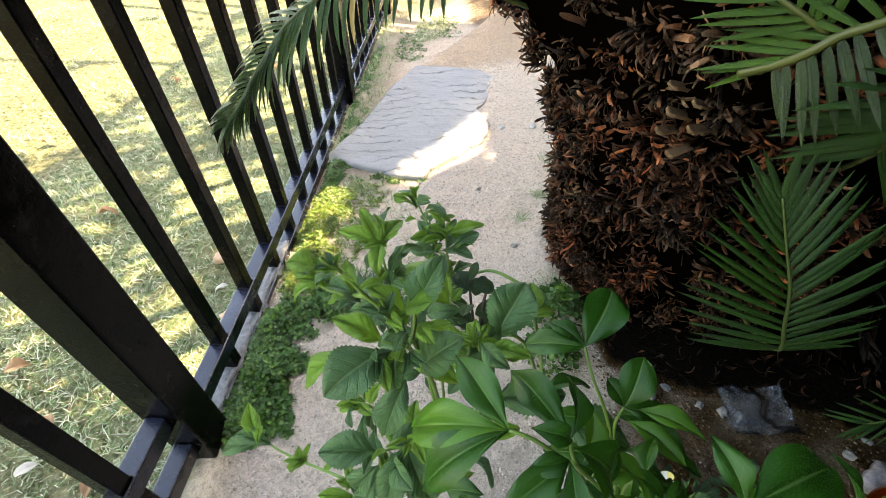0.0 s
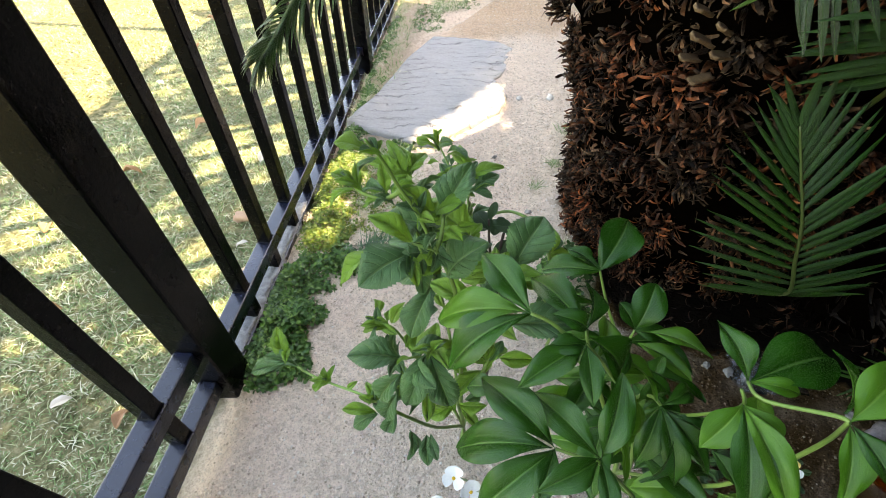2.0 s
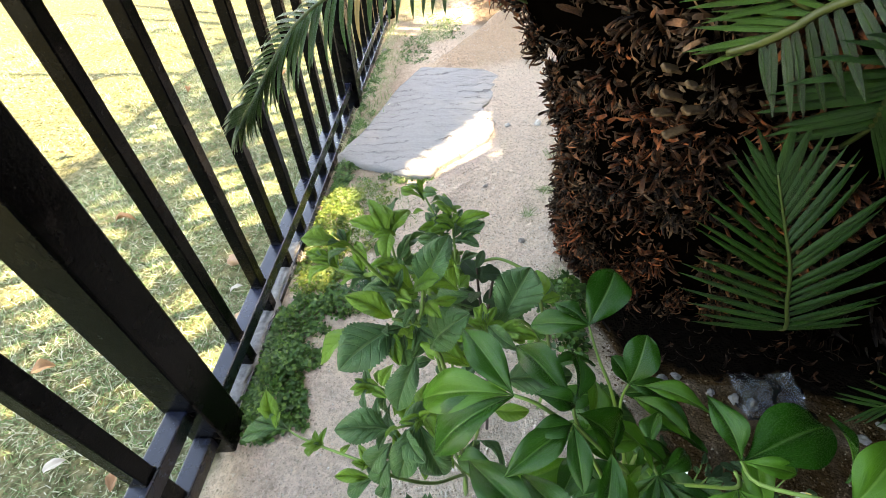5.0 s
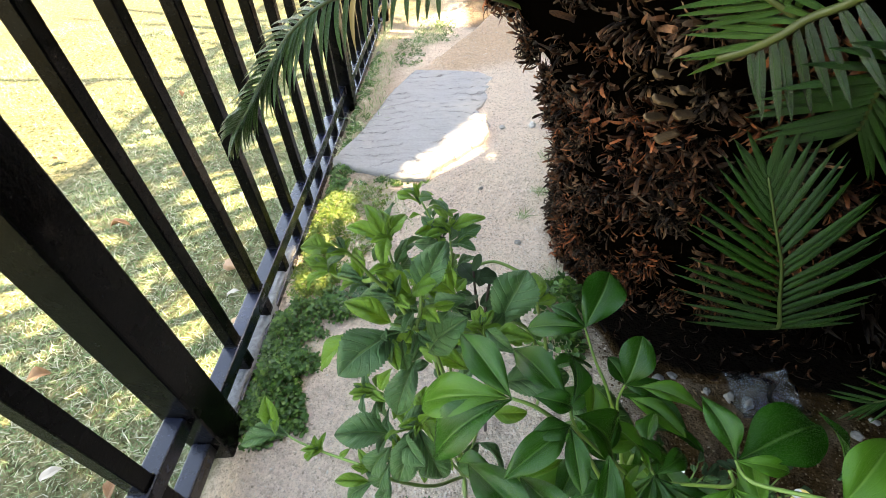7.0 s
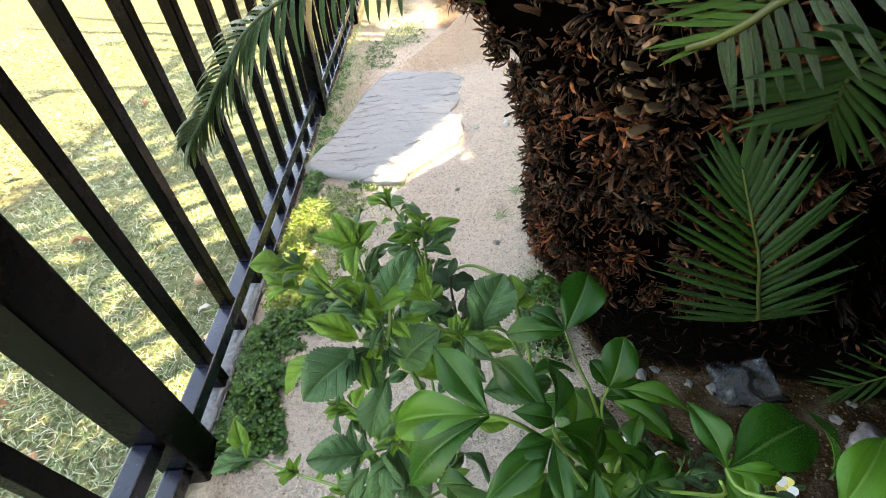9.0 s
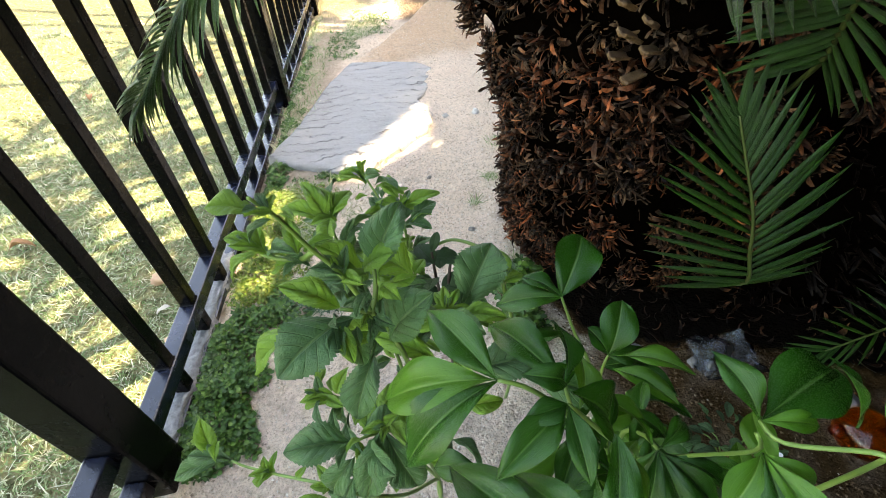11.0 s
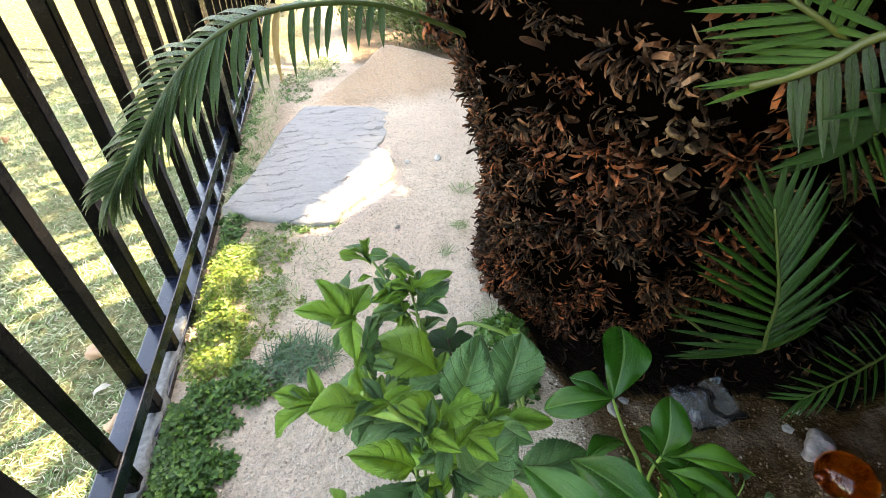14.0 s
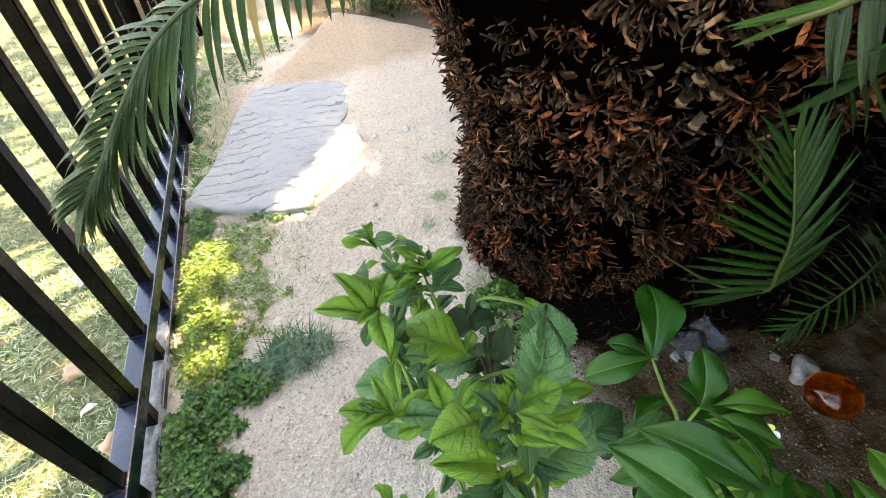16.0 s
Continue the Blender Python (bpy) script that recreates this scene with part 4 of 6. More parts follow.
PEONY_D = [
    ((0.475, -0.095, 0.477), (0.500, -0.057, 0.497), 0.66, 5),
    ((0.475, -0.095, 0.477), (0.434, -0.087, 0.468), 0.46, 0),
    ((0.475, -0.095, 0.477), (0.453, -0.078, 0.484), 0.55, 20),
]
PEONY_E = [
    ((0.505, -0.122, 0.442), (0.520, -0.099, 0.469), 0.7, 0),
    ((0.505, -0.122, 0.442), (0.494, -0.108, 0.458), 0.66, 0),
    ((0.505, -0.122, 0.442), (0.529, -0.1235, 0.438), 0.62, 20),
]
PEONY_F = [
    ((0.505, -0.210, 0.534), (0.497, -0.185, 0.547), 0.58, -5),
    ((0.505, -0.210, 0.534), (0.556, -0.191, 0.532), 0.64, 0),
    ((0.505, -0.210, 0.534), (0.525, -0.216, 0.537), 0.52, 0),
    ((0.498, -0.221, 0.534), (0.480, -0.237, 0.522), 0.72, 0),
    ((0.498, -0.221, 0.534), (0.508, -0.261, 0.520), 0.42, 10),
    ((0.498, -0.221, 0.534), (0.496, -0.262, 0.511), 0.5, 0),
    ((0.498, -0.221, 0.534), (0.513, -0.235, 0.527), 0.6, 10),
]
PEONY_G = [
    ((0.529, -0.232, 0.546), (0.559, -0.210, 0.558), 0.62, 0),
    ((0.529, -0.232, 0.546), (0.524, -0.259, 0.528), 0.5, 0),
    ((0.529, -0.232, 0.546), (0.542, -0.259, 0.536), 0.5, 0),
    ((0.567, -0.209, 0.505), (0.567, -0.185, 0.525), 0.6, 50),
]
PEONY_I = [
    ((0.420, -0.234, 0.504), (0.385, -0.200, 0.510), 0.52, -8),
    ((0.420, -0.234, 0.504), (0.370, -0.226, 0.480), 0.48, 4),
    ((0.420, -0.234, 0.504), (0.382, -0.257, 0.478), 0.5, 5),
    ((0.420, -0.234, 0.504), (0.409, -0.259, 0.502), 0.5, 5),
]
PEONY_J = [
    ((0.440, -0.238, 0.506), (0.411, -0.206, 0.508), 0.48, -10),
    ((0.440, -0.238, 0.506), (0.452, -0.206, 0.528), 0.52, 10),
    ((0.440, -0.238, 0.506), (0.410, -0.255, 0.509), 0.5, 5),
    ((0.440, -0.238, 0.506), (0.441, -0.263, 0.504), 0.5, 0),
]
PEONY_K = [
    ((0.491, -0.196, 0.475), (0.501, -0.232, 0.446), 0.42, 0),
    ((0.491, -0.196, 0.475), (0.478, -0.222, 0.450), 0.48, 0),
    ((0.491, -0.196, 0.475), (0.478, -0.203, 0.443), 0.5, 0),
    ((0.491, -0.196, 0.475), (0.522, -0.224, 0.449), 0.45, 0),
    ((0.491, -0.196, 0.475), (0.517, -0.182, 0.470), 0.5, 0),
    ((0.523, -0.234, 0.465), (0.514, -0.219, 0.472), 0.6, 0),
    ((0.400, -0.189, 0.470), (0.378, -0.183, 0.462), 0.75, 0),
]
STEM_NEAR = [
    ((0.325, -0.146, 0.609), (0.3125, -0.147, 0.614), 0.85, 0),
    ((0.329, -0.141, 0.601), (0.319, -0.144, 0.594), 0.6, 20),
    ((0.329, -0.143, 0.605), (0.332, -0.137, 0.609), 0.5, 0),
    ((0.354, -0.123, 0.549), (0.337, -0.122, 0.571), 0.46, 0),
    ((0.355, -0.115, 0.532), (0.319, -0.108, 0.535), 0.62, 0),
    ((0.355, -0.122, 0.550), (0.369, -0.127, 0.565), 0.8, 0),
    ((0.342, -0.134, 0.539), (0.319, -0.133, 0.558), 0.48, 0),
    ((0.342, -0.138, 0.534), (0.316, -0.164, 0.534), 0.8, 0),
]
STEM_NEAR_LOW = [
    ((0.330, -0.139, 0.534), (0.298, -0.151, 0.519), 0.4, 10),
    ((0.342, -0.139, 0.533), (0.347, -0.158, 0.528), 0.45, 0),
    ((0.360, -0.122, 0.550), (0.375, -0.105, 0.576), 0.62, 0),
    ((0.363, -0.134, 0.509), (0.384, -0.131, 0.540), 0.75, 0),
    ((0.353, -0.133, 0.496), (0.341, -0.161, 0.478), 0.62, 0),
    ((0.351, -0.158, 0.455), (0.338, -0.184, 0.425), 0.52, 0),
    ((0.353, -0.158, 0.454), (0.368, -0.180, 0.417), 0.5, 0),
    ((0.343, -0.132, 0.526), (0.349, -0.143, 0.500), 0.5, -20),
]
SPRIG_SIDE = [
    ((0.306, -0.112, 0.563), (0.293, -0.108, 0.568), 0.55, 0),
    ((0.305, -0.110, 0.558), (0.289, -0.113, 0.546), 0.45, 10),
    ((0.311, -0.111, 0.557), (0.329, -0.113, 0.562), 0.5, 0),
    ((0.327, -0.119, 0.562), (0.325, -0.111, 0.578), 0.45, 0),
    ((0.331, -0.122, 0.566), (0.344, -0.118, 0.570), 0.45, 0),
    ((0.326, -0.118, 0.556), (0.310, -0.113, 0.547), 0.5, 0),
]
SPRIG_MID = [
    ((0.333, -0.157, 0.442), (0.296, -0.160, 0.453), 0.62, 0),
    ((0.331, -0.159, 0.426), (0.312, -0.169, 0.398), 0.55, 0),
    ((0.317, -0.108, 0.408), (0.290, -0.110, 0.403), 0.38, 0),
    ((0.313, -0.106, 0.410), (0.295, -0.102, 0.411), 0.42, 0),
    ((0.318, -0.111, 0.419), (0.327, -0.105, 0.439), 0.5, 0),
    ((0.321, -0.114, 0.415), (0.316, -0.121, 0.394), 0.5, 0),
    ((0.327, -0.157, 0.399), (0.346, -0.154, 0.402), 0.55, 0),
    ((0.325, -0.156, 0.386), (0.313, -0.168, 0.359), 0.6, 0),
]
SPRIG_LONG = [
    ((0.207, -0.109, 0.345), (0.200, -0.091, 0.372), 0.5, 0),
    ((0.209, -0.112, 0.342), (0.173, -0.120, 0.336), 0.45, 0),
    ((0.222, -0.116, 0.345), (0.186, -0.107, 0.349), 0.42, 0),
    ((0.250, -0.127, 0.343), (0.249, -0.120, 0.354), 0.5, 0),
    ((0.250, -0.128, 0.342), (0.238, -0.134, 0.333), 0.5, 0),
    ((0.304, -0.158, 0.352), (0.274, -0.158, 0.354), 0.38, 0),
    ((0.306, -0.159, 0.351), (0.284, -0.167, 0.343), 0.7, 0),
    ((0.322, -0.158, 0.354), (0.313, -0.170, 0.335), 0.6, 0),
    ((0.274, -0.138, 0.348), (0.283, -0.133, 0.356), 0.45, 0),
]
SPRIG_BACK = [
    ((0.321, -0.015, 0.496), (0.306, 0.003, 0.521), 0.42, 0),
    ((0.320, -0.015, 0.496), (0.289, -0.009, 0.509), 0.42, 0),
    ((0.324, -0.013, 0.498), (0.338, 0.006, 0.508), 0.72, 0),
    ((0.321, -0.016, 0.495), (0.312, -0.030, 0.487), 0.5, 0),
    ((0.325, -0.010, 0.501), (0.316, 0.007, 0.513), 0.4, 0),
    ((0.329, -0.027, 0.477), (0.339, -0.012, 0.493), 0.45, 20),
    ((0.325, -0.015, 0.493), (0.303, -0.010, 0.496), 0.45, 0),
    ((0.334, -0.037, 0.467), (0.324, -0.024, 0.481), 0.5, 0),
]
SPRIG_FAR = [
    ((0.375, 0.045, 0.450), (0.342, 0.037, 0.443), 0.36, 0),
    ((0.375, 0.047, 0.452), (0.353, 0.055, 0.458), 0.5, 0),
    ((0.378, 0.048, 0.453), (0.411, 0.051, 0.466), 0.42, 0),
    ((0.378, 0.046, 0.451), (0.403, 0.041, 0.450), 0.5, 0),
    ((0.372, 0.042, 0.447), (0.357, 0.034, 0.439), 0.45, 0),
    ((0.378, 0.050, 0.455), (0.385, 0.059, 0.464), 0.45, 0),
    ((0.344, 0.082, 0.469), (0.337, 0.087, 0.475), 0.45, 0),
    ((0.346, 0.080, 0.468), (0.352, 0.087, 0.471), 0.45, 0),
    ((0.357, 0.062, 0.451), (0.349, 0.057, 0.446), 0.5, 0),
]
TWIG_DARK = [
    ((0.399, -0.000, 0.424), (0.386, 0.017, 0.434), 0.85, 0),
    ((0.402, 0.003, 0.428), (0.423, 0.007, 0.422), 0.8, 0),
    ((0.404, -0.012, 0.403), (0.424, -0.004, 0.410), 0.75, 0),
    ((0.414, -0.020, 0.394), (0.429, -0.007, 0.421), 0.6, 0),
    ((0.404, -0.020, 0.395), (0.383, -0.012, 0.404), 0.8, 0),
    ((0.409, -0.031, 0.382), (0.433, -0.023, 0.375), 0.8, 0),
    ((0.401, -0.026, 0.389), (0.423, -0.007, 0.378), 0.7, 0),
    ((0.406, -0.035, 0.378), (0.436, -0.033, 0.364), 0.7, 0),
    ((0.398, 0.007, 0.432), (0.405, 0.016, 0.447), 0.5, 0),
]
HERB_BASE = [
    ((0.463, -0.003, 0.395), (0.461, 0.018, 0.417), 0.7, 0),
    ((0.463, -0.005, 0.393), (0.483, 0.001, 0.398), 0.7, 0),
    ((0.462, -0.003, 0.395), (0.450, 0.011, 0.396), 0.5, 0),
    ((0.464, -0.001, 0.397), (0.476, 0.017, 0.402), 0.6, 0),
    ((0.446, -0.027, 0.385), (0.434, -0.013, 0.386), 0.5, 0),
]

SPRIG_LOW = [
    ((0.416, -0.066, 0.442), (0.440, -0.031, 0.474), 0.78, 0),
    ((0.410, -0.082, 0.453), (0.439, -0.093, 0.461), 0.48, 0),
    ((0.394, -0.076, 0.453), (0.364, -0.072, 0.454), 0.55, 0),
    ((0.399, -0.076, 0.455), (0.400, -0.063, 0.465), 0.50, 0),
    ((0.397, -0.078, 0.452), (0.380, -0.084, 0.454), 0.55, 0),
    ((0.402, -0.077, 0.456), (0.411, -0.067, 0.464), 0.45, 0),
    ((0.389, -0.091, 0.415), (0.344, -0.071, 0.428), 0.42, 0),
    ((0.417, -0.100, 0.408), (0.473, -0.100, 0.417), 0.60, 0),
    ((0.458, -0.107, 0.400), (0.526, -0.129, 0.387), 0.50, 0),
    ((0.380, -0.032, 0.444), (0.335, -0.010, 0.468), 0.75, 0),
    ((0.344, -0.028, 0.415), (0.300, -0.010, 0.418), 0.75, 0),
    ((0.380, -0.031, 0.445), (0.390, -0.018, 0.450), 0.60, 0),
    ((0.384, -0.045, 0.429), (0.360, -0.057, 0.419), 0.60, 0),
    ((0.353, -0.038, 0.406), (0.310, -0.038, 0.386), 0.60, 0),
    ((0.390, -0.031, 0.434), (0.357, -0.027, 0.423), 0.60, 0),
    ((0.389, -0.054, 0.420), (0.418, -0.079, 0.401), 0.60, 0),
]

peony = thing("peony_plant", "leafy peony with glossy three-part green leaves in sandy soil", "plant", at=(0.55, -0.15, 0.09))
sprig(peony, PEONY_SHAPES, PEONY_A, bright=(1,))
sprig(peony, PEONY_SHAPES, PEONY_B)
sprig(peony, PEONY_SHAPES, PEONY_C)
sprig(peony, PEONY_ROUND, PEONY_D)
sprig(peony, PEONY_ROUND, PEONY_E)
sprig(peony, PEONY_SHAPES, PEONY_F, bright=(2, 3, 4, 6))
sprig(peony, PEONY_SHAPES, PEONY_G, bright=(0, 1))
sprig(peony, PEONY_SHAPES, PEONY_I)
sprig(peony, PEONY_SHAPES, PEONY_J)
sprig(peony, PEONY_SHAPES, PEONY_K)
FOOT = [(0.545, -0.155, 0.22), (0.55, -0.15, 0.09)]
for pts in (
    [(0.407, -0.183, 0.542), (0.423, -0.185, 0.532), (0.449, -0.187, 0.493), (0.503, -0.180, 0.353)] + FOOT,
    [(0.436, -0.191, 0.529), (0.454, -0.195, 0.506), (0.486, -0.189, 0.446), (0.524, -0.183, 0.319)] + FOOT,
    [(0.475, -0.095, 0.477), (0.485, -0.108, 0.451), (0.498, -0.120, 0.423), (0.523, -0.133, 0.343)] + FOOT,
    [(0.505, -0.122, 0.442), (0.506, -0.124, 0.411), (0.524, -0.133, 0.343)] + FOOT,
    [(0.529, -0.232, 0.546), (0.541, -0.228, 0.510), (0.546, -0.222, 0.447), (0.542, -0.212, 0.387)] + FOOT,
    [(0.491, -0.196, 0.475), (0.498, -0.178, 0.450), (0.508, -0.161, 0.396)] + FOOT,
):
    stalk(peony, pts, 0.0009, 0.0020)
for pts in (
    [(0.439, -0.180, 0.526), (0.439, -0.186, 0.523), (0.458, -0.181, 0.470)],
    [(0.505, -0.210, 0.534), (0.506, -0.220, 0.537), (0.526, -0.229, 0.545), (0.529, -0.232, 0.546)],
    [(0.499, -0.215, 0.536), (0.504, -0.217, 0.523), (0.506, -0.203, 0.481), (0.488, -0.188, 0.441)],
    [(0.420, -0.234, 0.504), (0.432, -0.237, 0.503), (0.440, -0.240, 0.505), (0.469, -0.241, 0.460)],
):
    stalk(peony, pts, 0.0008, 0.0011)

shrub = thing("toothed_leaf_shrub", "young bushy plant with bumpy toothed green leaves", "plant", at=(0.385, -0.09, 0.085))
sprig(shrub, TOOTH_SHAPES, STEM_NEAR, bright=(0, 2, 3, 5, 6))
sprig(shrub, TOOTH_SHAPES, STEM_NEAR_LOW, bright=(0, 1))
sprig(shrub, TOOTH_SHAPES, SPRIG_SIDE, bright=(0, 1, 2, 3, 4, 5))
sprig(shrub, TOOTH_SHAPES, SPRIG_MID, bright=(2, 3, 4))
sprig(shrub, TOOTH_SHAPES, SPRIG_LONG, bright=(0, 3, 4, 5, 8))
sprig(shrub, TOOTH_SHAPES, SPRIG_BACK, bright=(0, 1, 2, 4))
sprig(shrub, TOOTH_SHAPES, SPRIG_LOW, bright=(1, 2, 3, 4, 5, 6, 9, 11))
sprig(shrub, TOOTH_SHAPES, SPRIG_FAR, bright=(0, 1, 2, 6, 7, 8))
ROOT = [(0.385, -0.092, 0.16), (0.386, -0.09, 0.08)]
for pts in (
    [(0.326, -0.145, 0.614), (0.331, -0.140, 0.601), (0.338, -0.135, 0.579), (0.345, -0.131, 0.561), (0.356, -0.132, 0.531), (0.368, -0.130, 0.491), (0.375, -0.115, 0.397), (0.379, -0.102, 0.266)] + ROOT,
    [(0.333, -0.157, 0.442), (0.347, -0.150, 0.434), (0.364, -0.123, 0.360)] + ROOT,
    [(0.300, -0.106, 0.410), (0.317, -0.109, 0.409), (0.334, -0.113, 0.372), (0.361, -0.110, 0.287)] + ROOT,
    [(0.198, -0.099, 0.357), (0.221, -0.116, 0.345), (0.250, -0.128, 0.343), (0.296, -0.146, 0.353), (0.324, -0.154, 0.341), (0.354, -0.134, 0.263)] + ROOT,
    [(0.325, -0.007, 0.505), (0.323, -0.017, 0.494), (0.331, -0.037, 0.467), (0.337, -0.048, 0.433), (0.357, -0.040, 0.346)] + ROOT,
    [(0.402, -0.074, 0.454), (0.407, -0.094, 0.402), (0.40, -0.10, 0.33)] + ROOT,
    [(0.378, 0.050, 0.455), (0.375, 0.045, 0.450), (0.377, 0.015, 0.433), (0.370, -0.008, 0.380), (0.371, -0.013, 0.302)] + ROOT,
):
    stalk(shrub, pts, 0.0007, 0.0022)
for pts in (
    [(0.360, -0.122, 0.550), (0.359, -0.127, 0.539), (0.356, -0.132, 0.531)],
    [(0.342, -0.134, 0.538), (0.356, -0.132, 0.531)],
    [(0.306, -0.112, 0.563), (0.312, -0.114, 0.558), (0.326, -0.117, 0.557), (0.338, -0.133, 0.576)],
    [(0.341, 0.085, 0.473), (0.357, 0.062, 0.451), (0.371, 0.039, 0.429), (0.376, 0.017, 0.405)],
):
    stalk(shrub, pts, 0.0009, 0.0016)

twig = thing("round_leaf_twig", "dark twiggy seedling with small round leaves", "plant", at=(0.42, 0.0, 0.085))
sprig(twig, DARK_SHAPES, TWIG_DARK)
for pts in (
    [(0.398, 0.007, 0.432), (0.400, -0.004, 0.411), (0.405, -0.025, 0.382), (0.413, -0.013, 0.300)] + [(0.42, 0.0, 0.085)],
    [(0.416, 0.008, 0.423), (0.411, -0.008, 0.407), (0.407, -0.029, 0.378)],
):
    stalk(twig, pts, 0.0011, 0.0024, STALK_BROWN)

herb = thing("small_herb", "small fresh green herb leaning by the cycad trunk", "plant", at=(0.50, 0.03, 0.09))
sprig(herb, TOOTH_SHAPES, HERB_BASE, bright=(0, 1, 2))
stalk(herb, [(0.402, 0.015, 0.432), (0.418, 0.018, 0.434), (0.435, 0.007, 0.436), (0.454, -0.002, 0.426), (0.463, -0.005, 0.393)] + [(0.495, 0.01, 0.25), (0.50, 0.03, 0.09)], 0.0014, 0.0024)
stalk(herb, [(0.388, -0.030, 0.399), (0.420, -0.031, 0.397), (0.449, -0.034, 0.392)] + [(0.49, 0.0, 0.25)], 0.0014, 0.002)

# more leaves along the stalks of both plants
fill = random.Random(21)


def rosette(plant, shapes, at, lean, count, lo, hi):
    """Young narrow leaves that stand round the tip of a shoot."""
    at, lean = Vector(at), Vector(lean).normalized()
    for i in range(count):
        a = 2.4 * i + fill.uniform(-0.3, 0.3)
        out = Vector((math.cos(a), math.sin(a), 0)) * (0.25 + 0.75 * i / count)
        d = (lean * (1.15 - 0.7 * i / count) + out).normalized()
        b = at - lean * 0.0022 * i
        leaf(plant, shapes[1] if fill.random() < 0.7 else shapes[0], b, b + d * (lo + (hi - lo) * i / count), fill.uniform(0.34, 0.46), fill.uniform(-15, 15), rng=fill)


for at, lean, n in (((0.325, -0.007, 0.507), (-0.1, 0.3, 1), 8), ((0.402, -0.074, 0.456), (0.0, 0.1, 1), 7), ((0.378, 0.050, 0.457), (0.1, 0.3, 1), 7), ((0.345, -0.131, 0.563), (-0.3, -0.1, 1), 7),
                    ((0.306, -0.112, 0.565), (-0.7, 0.1, 0.8), 6), ((0.341, 0.085, 0.475), (-0.2, 0.5, 1), 6), ((0.300, -0.106, 0.412), (-0.8, 0.1, 0.5), 6), ((0.252, -0.129, 0.346), (-0.4, -0.2, 0.9), 5), ((0.300, -0.150, 0.358), (-0.3, -0.2, 0.9), 7), ((0.330, -0.157, 0.395), (-0.2, -0.3, 0.9), 7), ((0.353, -0.158, 0.458), (-0.3, -0.5, 0.7), 6), ((0.200, -0.100, 0.356), (-0.9, 0.2, 0.6), 6)):
    rosette(shrub, TOOTH_SHAPES, at, lean, n, 0.008, 0.024)
rosette(shrub, TOOTH_SHAPES, (0.325, -0.145, 0.610), (-0.8, 0.0, 0.35), 6, 0.005, 0.013)


def dress(plant, shapes, count, lo, hi, wlo, whi, zlo, zhi, keep):
    """Leaves in pairs along the plant's own stalks."""
    stems = [c for c in plant.children if c.name.startswith("stem")]
    n = 0
    while n < count:
        st = fill.choice(stems)
        v = fill.choice(st.data.vertices).co
        if not zlo < v.z < zhi or not keep(v):
            continue
        n += 1
        a = fill.uniform(0, 6.283)
        for s in (0, 3.1416 + fill.uniform(-0.4, 0.4)):
            d = Vector((math.cos(a + s), math.sin(a + s), fill.uniform(-0.35, 0.6))).normalized()
            b = v + d * fill.uniform(0.002, 0.010)
            t = b + d * fill.uniform(lo, hi) * (0.75 + 0.35 * smooth((0.55 - v.z) / 0.2))
            if keep(t):
                leaf(plant, shapes[1] if fill.random() < 0.42 else shapes[0], b, t, fill.uniform(wlo, whi), fill.uniform(-55, 55), rng=fill)


dress(shrub, TOOTH_SHAPES, 62, 0.018, 0.034, 0.42, 0.62, 0.26, 0.52, lambda p: p.x > 0.315)
dress(shrub, TOOTH_SHAPES, 45, 0.012, 0.022, 0.4, 0.6, 0.36, 0.56, lambda p: p.x > 0.29)
dress(peony, PEONY_SHAPES, 38, 0.030, 0.050, 0.40, 0.52, 0.24, 0.50, lambda p: p.y < -0.10)
dress(twig, [DARK_SHAPES[0], DARK_SHAPES[0]], 6, 0.012, 0.022, 0.7, 0.85, 0.28, 0.43, lambda p: True)

# ---- ground cover, lawn and gravel ----
def blades(name, spots, rng, lo, hi, width, bend, mat):
    """Grass: each blade a bent, tapered strip of two quads and a tip."""
    vs, fs = [], []
    for x, y, z, k in spots:
        a = rng.uniform(0, 6.283)
        h = rng.uniform(lo, hi) * k
        dx, dy = math.cos(a), math.sin(a)
        b = rng.uniform(0.2, 1.0) * bend * h
        w = width * rng.uniform(0.7, 1.3) * (0.6 + 0.4 * k)
        o = len(vs)
        for u, s in ((0, 1), (0.45, 0.8), (0.8, 0.5)):
            cx, cy, cz = x + dx * b * u * u, y + dy * b * u * u, z + h * u * (1 - 0.25 * u * bend * 0.5)
            vs.append((cx - dy * w * s, cy + dx * w * s, cz))
            vs.append((cx + dy * w * s, cy - dx * w * s, cz))
        vs.append((x + dx * b, y + dy * b, z + h * (1 - 0.25 * bend * 0.5)))
        fs += [(o, o + 1, o + 3, o + 2), (o + 2, o + 3, o + 5, o + 4), (o + 4, o + 5, o + 6)]
    return soup(name, vs, fs, mat)


lg = random.Random(3)
spots = []
while len(spots) < 95000:
    y = -0.7 + 3.2 * lg.random() ** 1.2
    x = -0.012 - 1.9 * lg.random() ** 1.25
    thin = noise.noise((x * 4, y * 4, 7)) + 0.5 * noise.noise((x * 11, y * 11, 2))
    if thin > -0.2 or lg.random() < 0.15:
        spots.append((x, y, gz(x, y) - 0.003, 0.7 + 0.5 * clamp(thin + 0.5)))
for i in range(85000):
    x, y = -0.012 - 0.75 * lg.random(), -0.4 + 2.2 * lg.random()
    spots.append((x, y, gz(x, y) - 0.003, 0.3 + 0.6 * lg.random()))
for i in range(26000):
    y = 1.8 + 7.0 * lg.random()
    x = -0.1 - 5.0 * lg.random()
    spots.append((x, y, gz(x, y) - 0.003, 1.3))
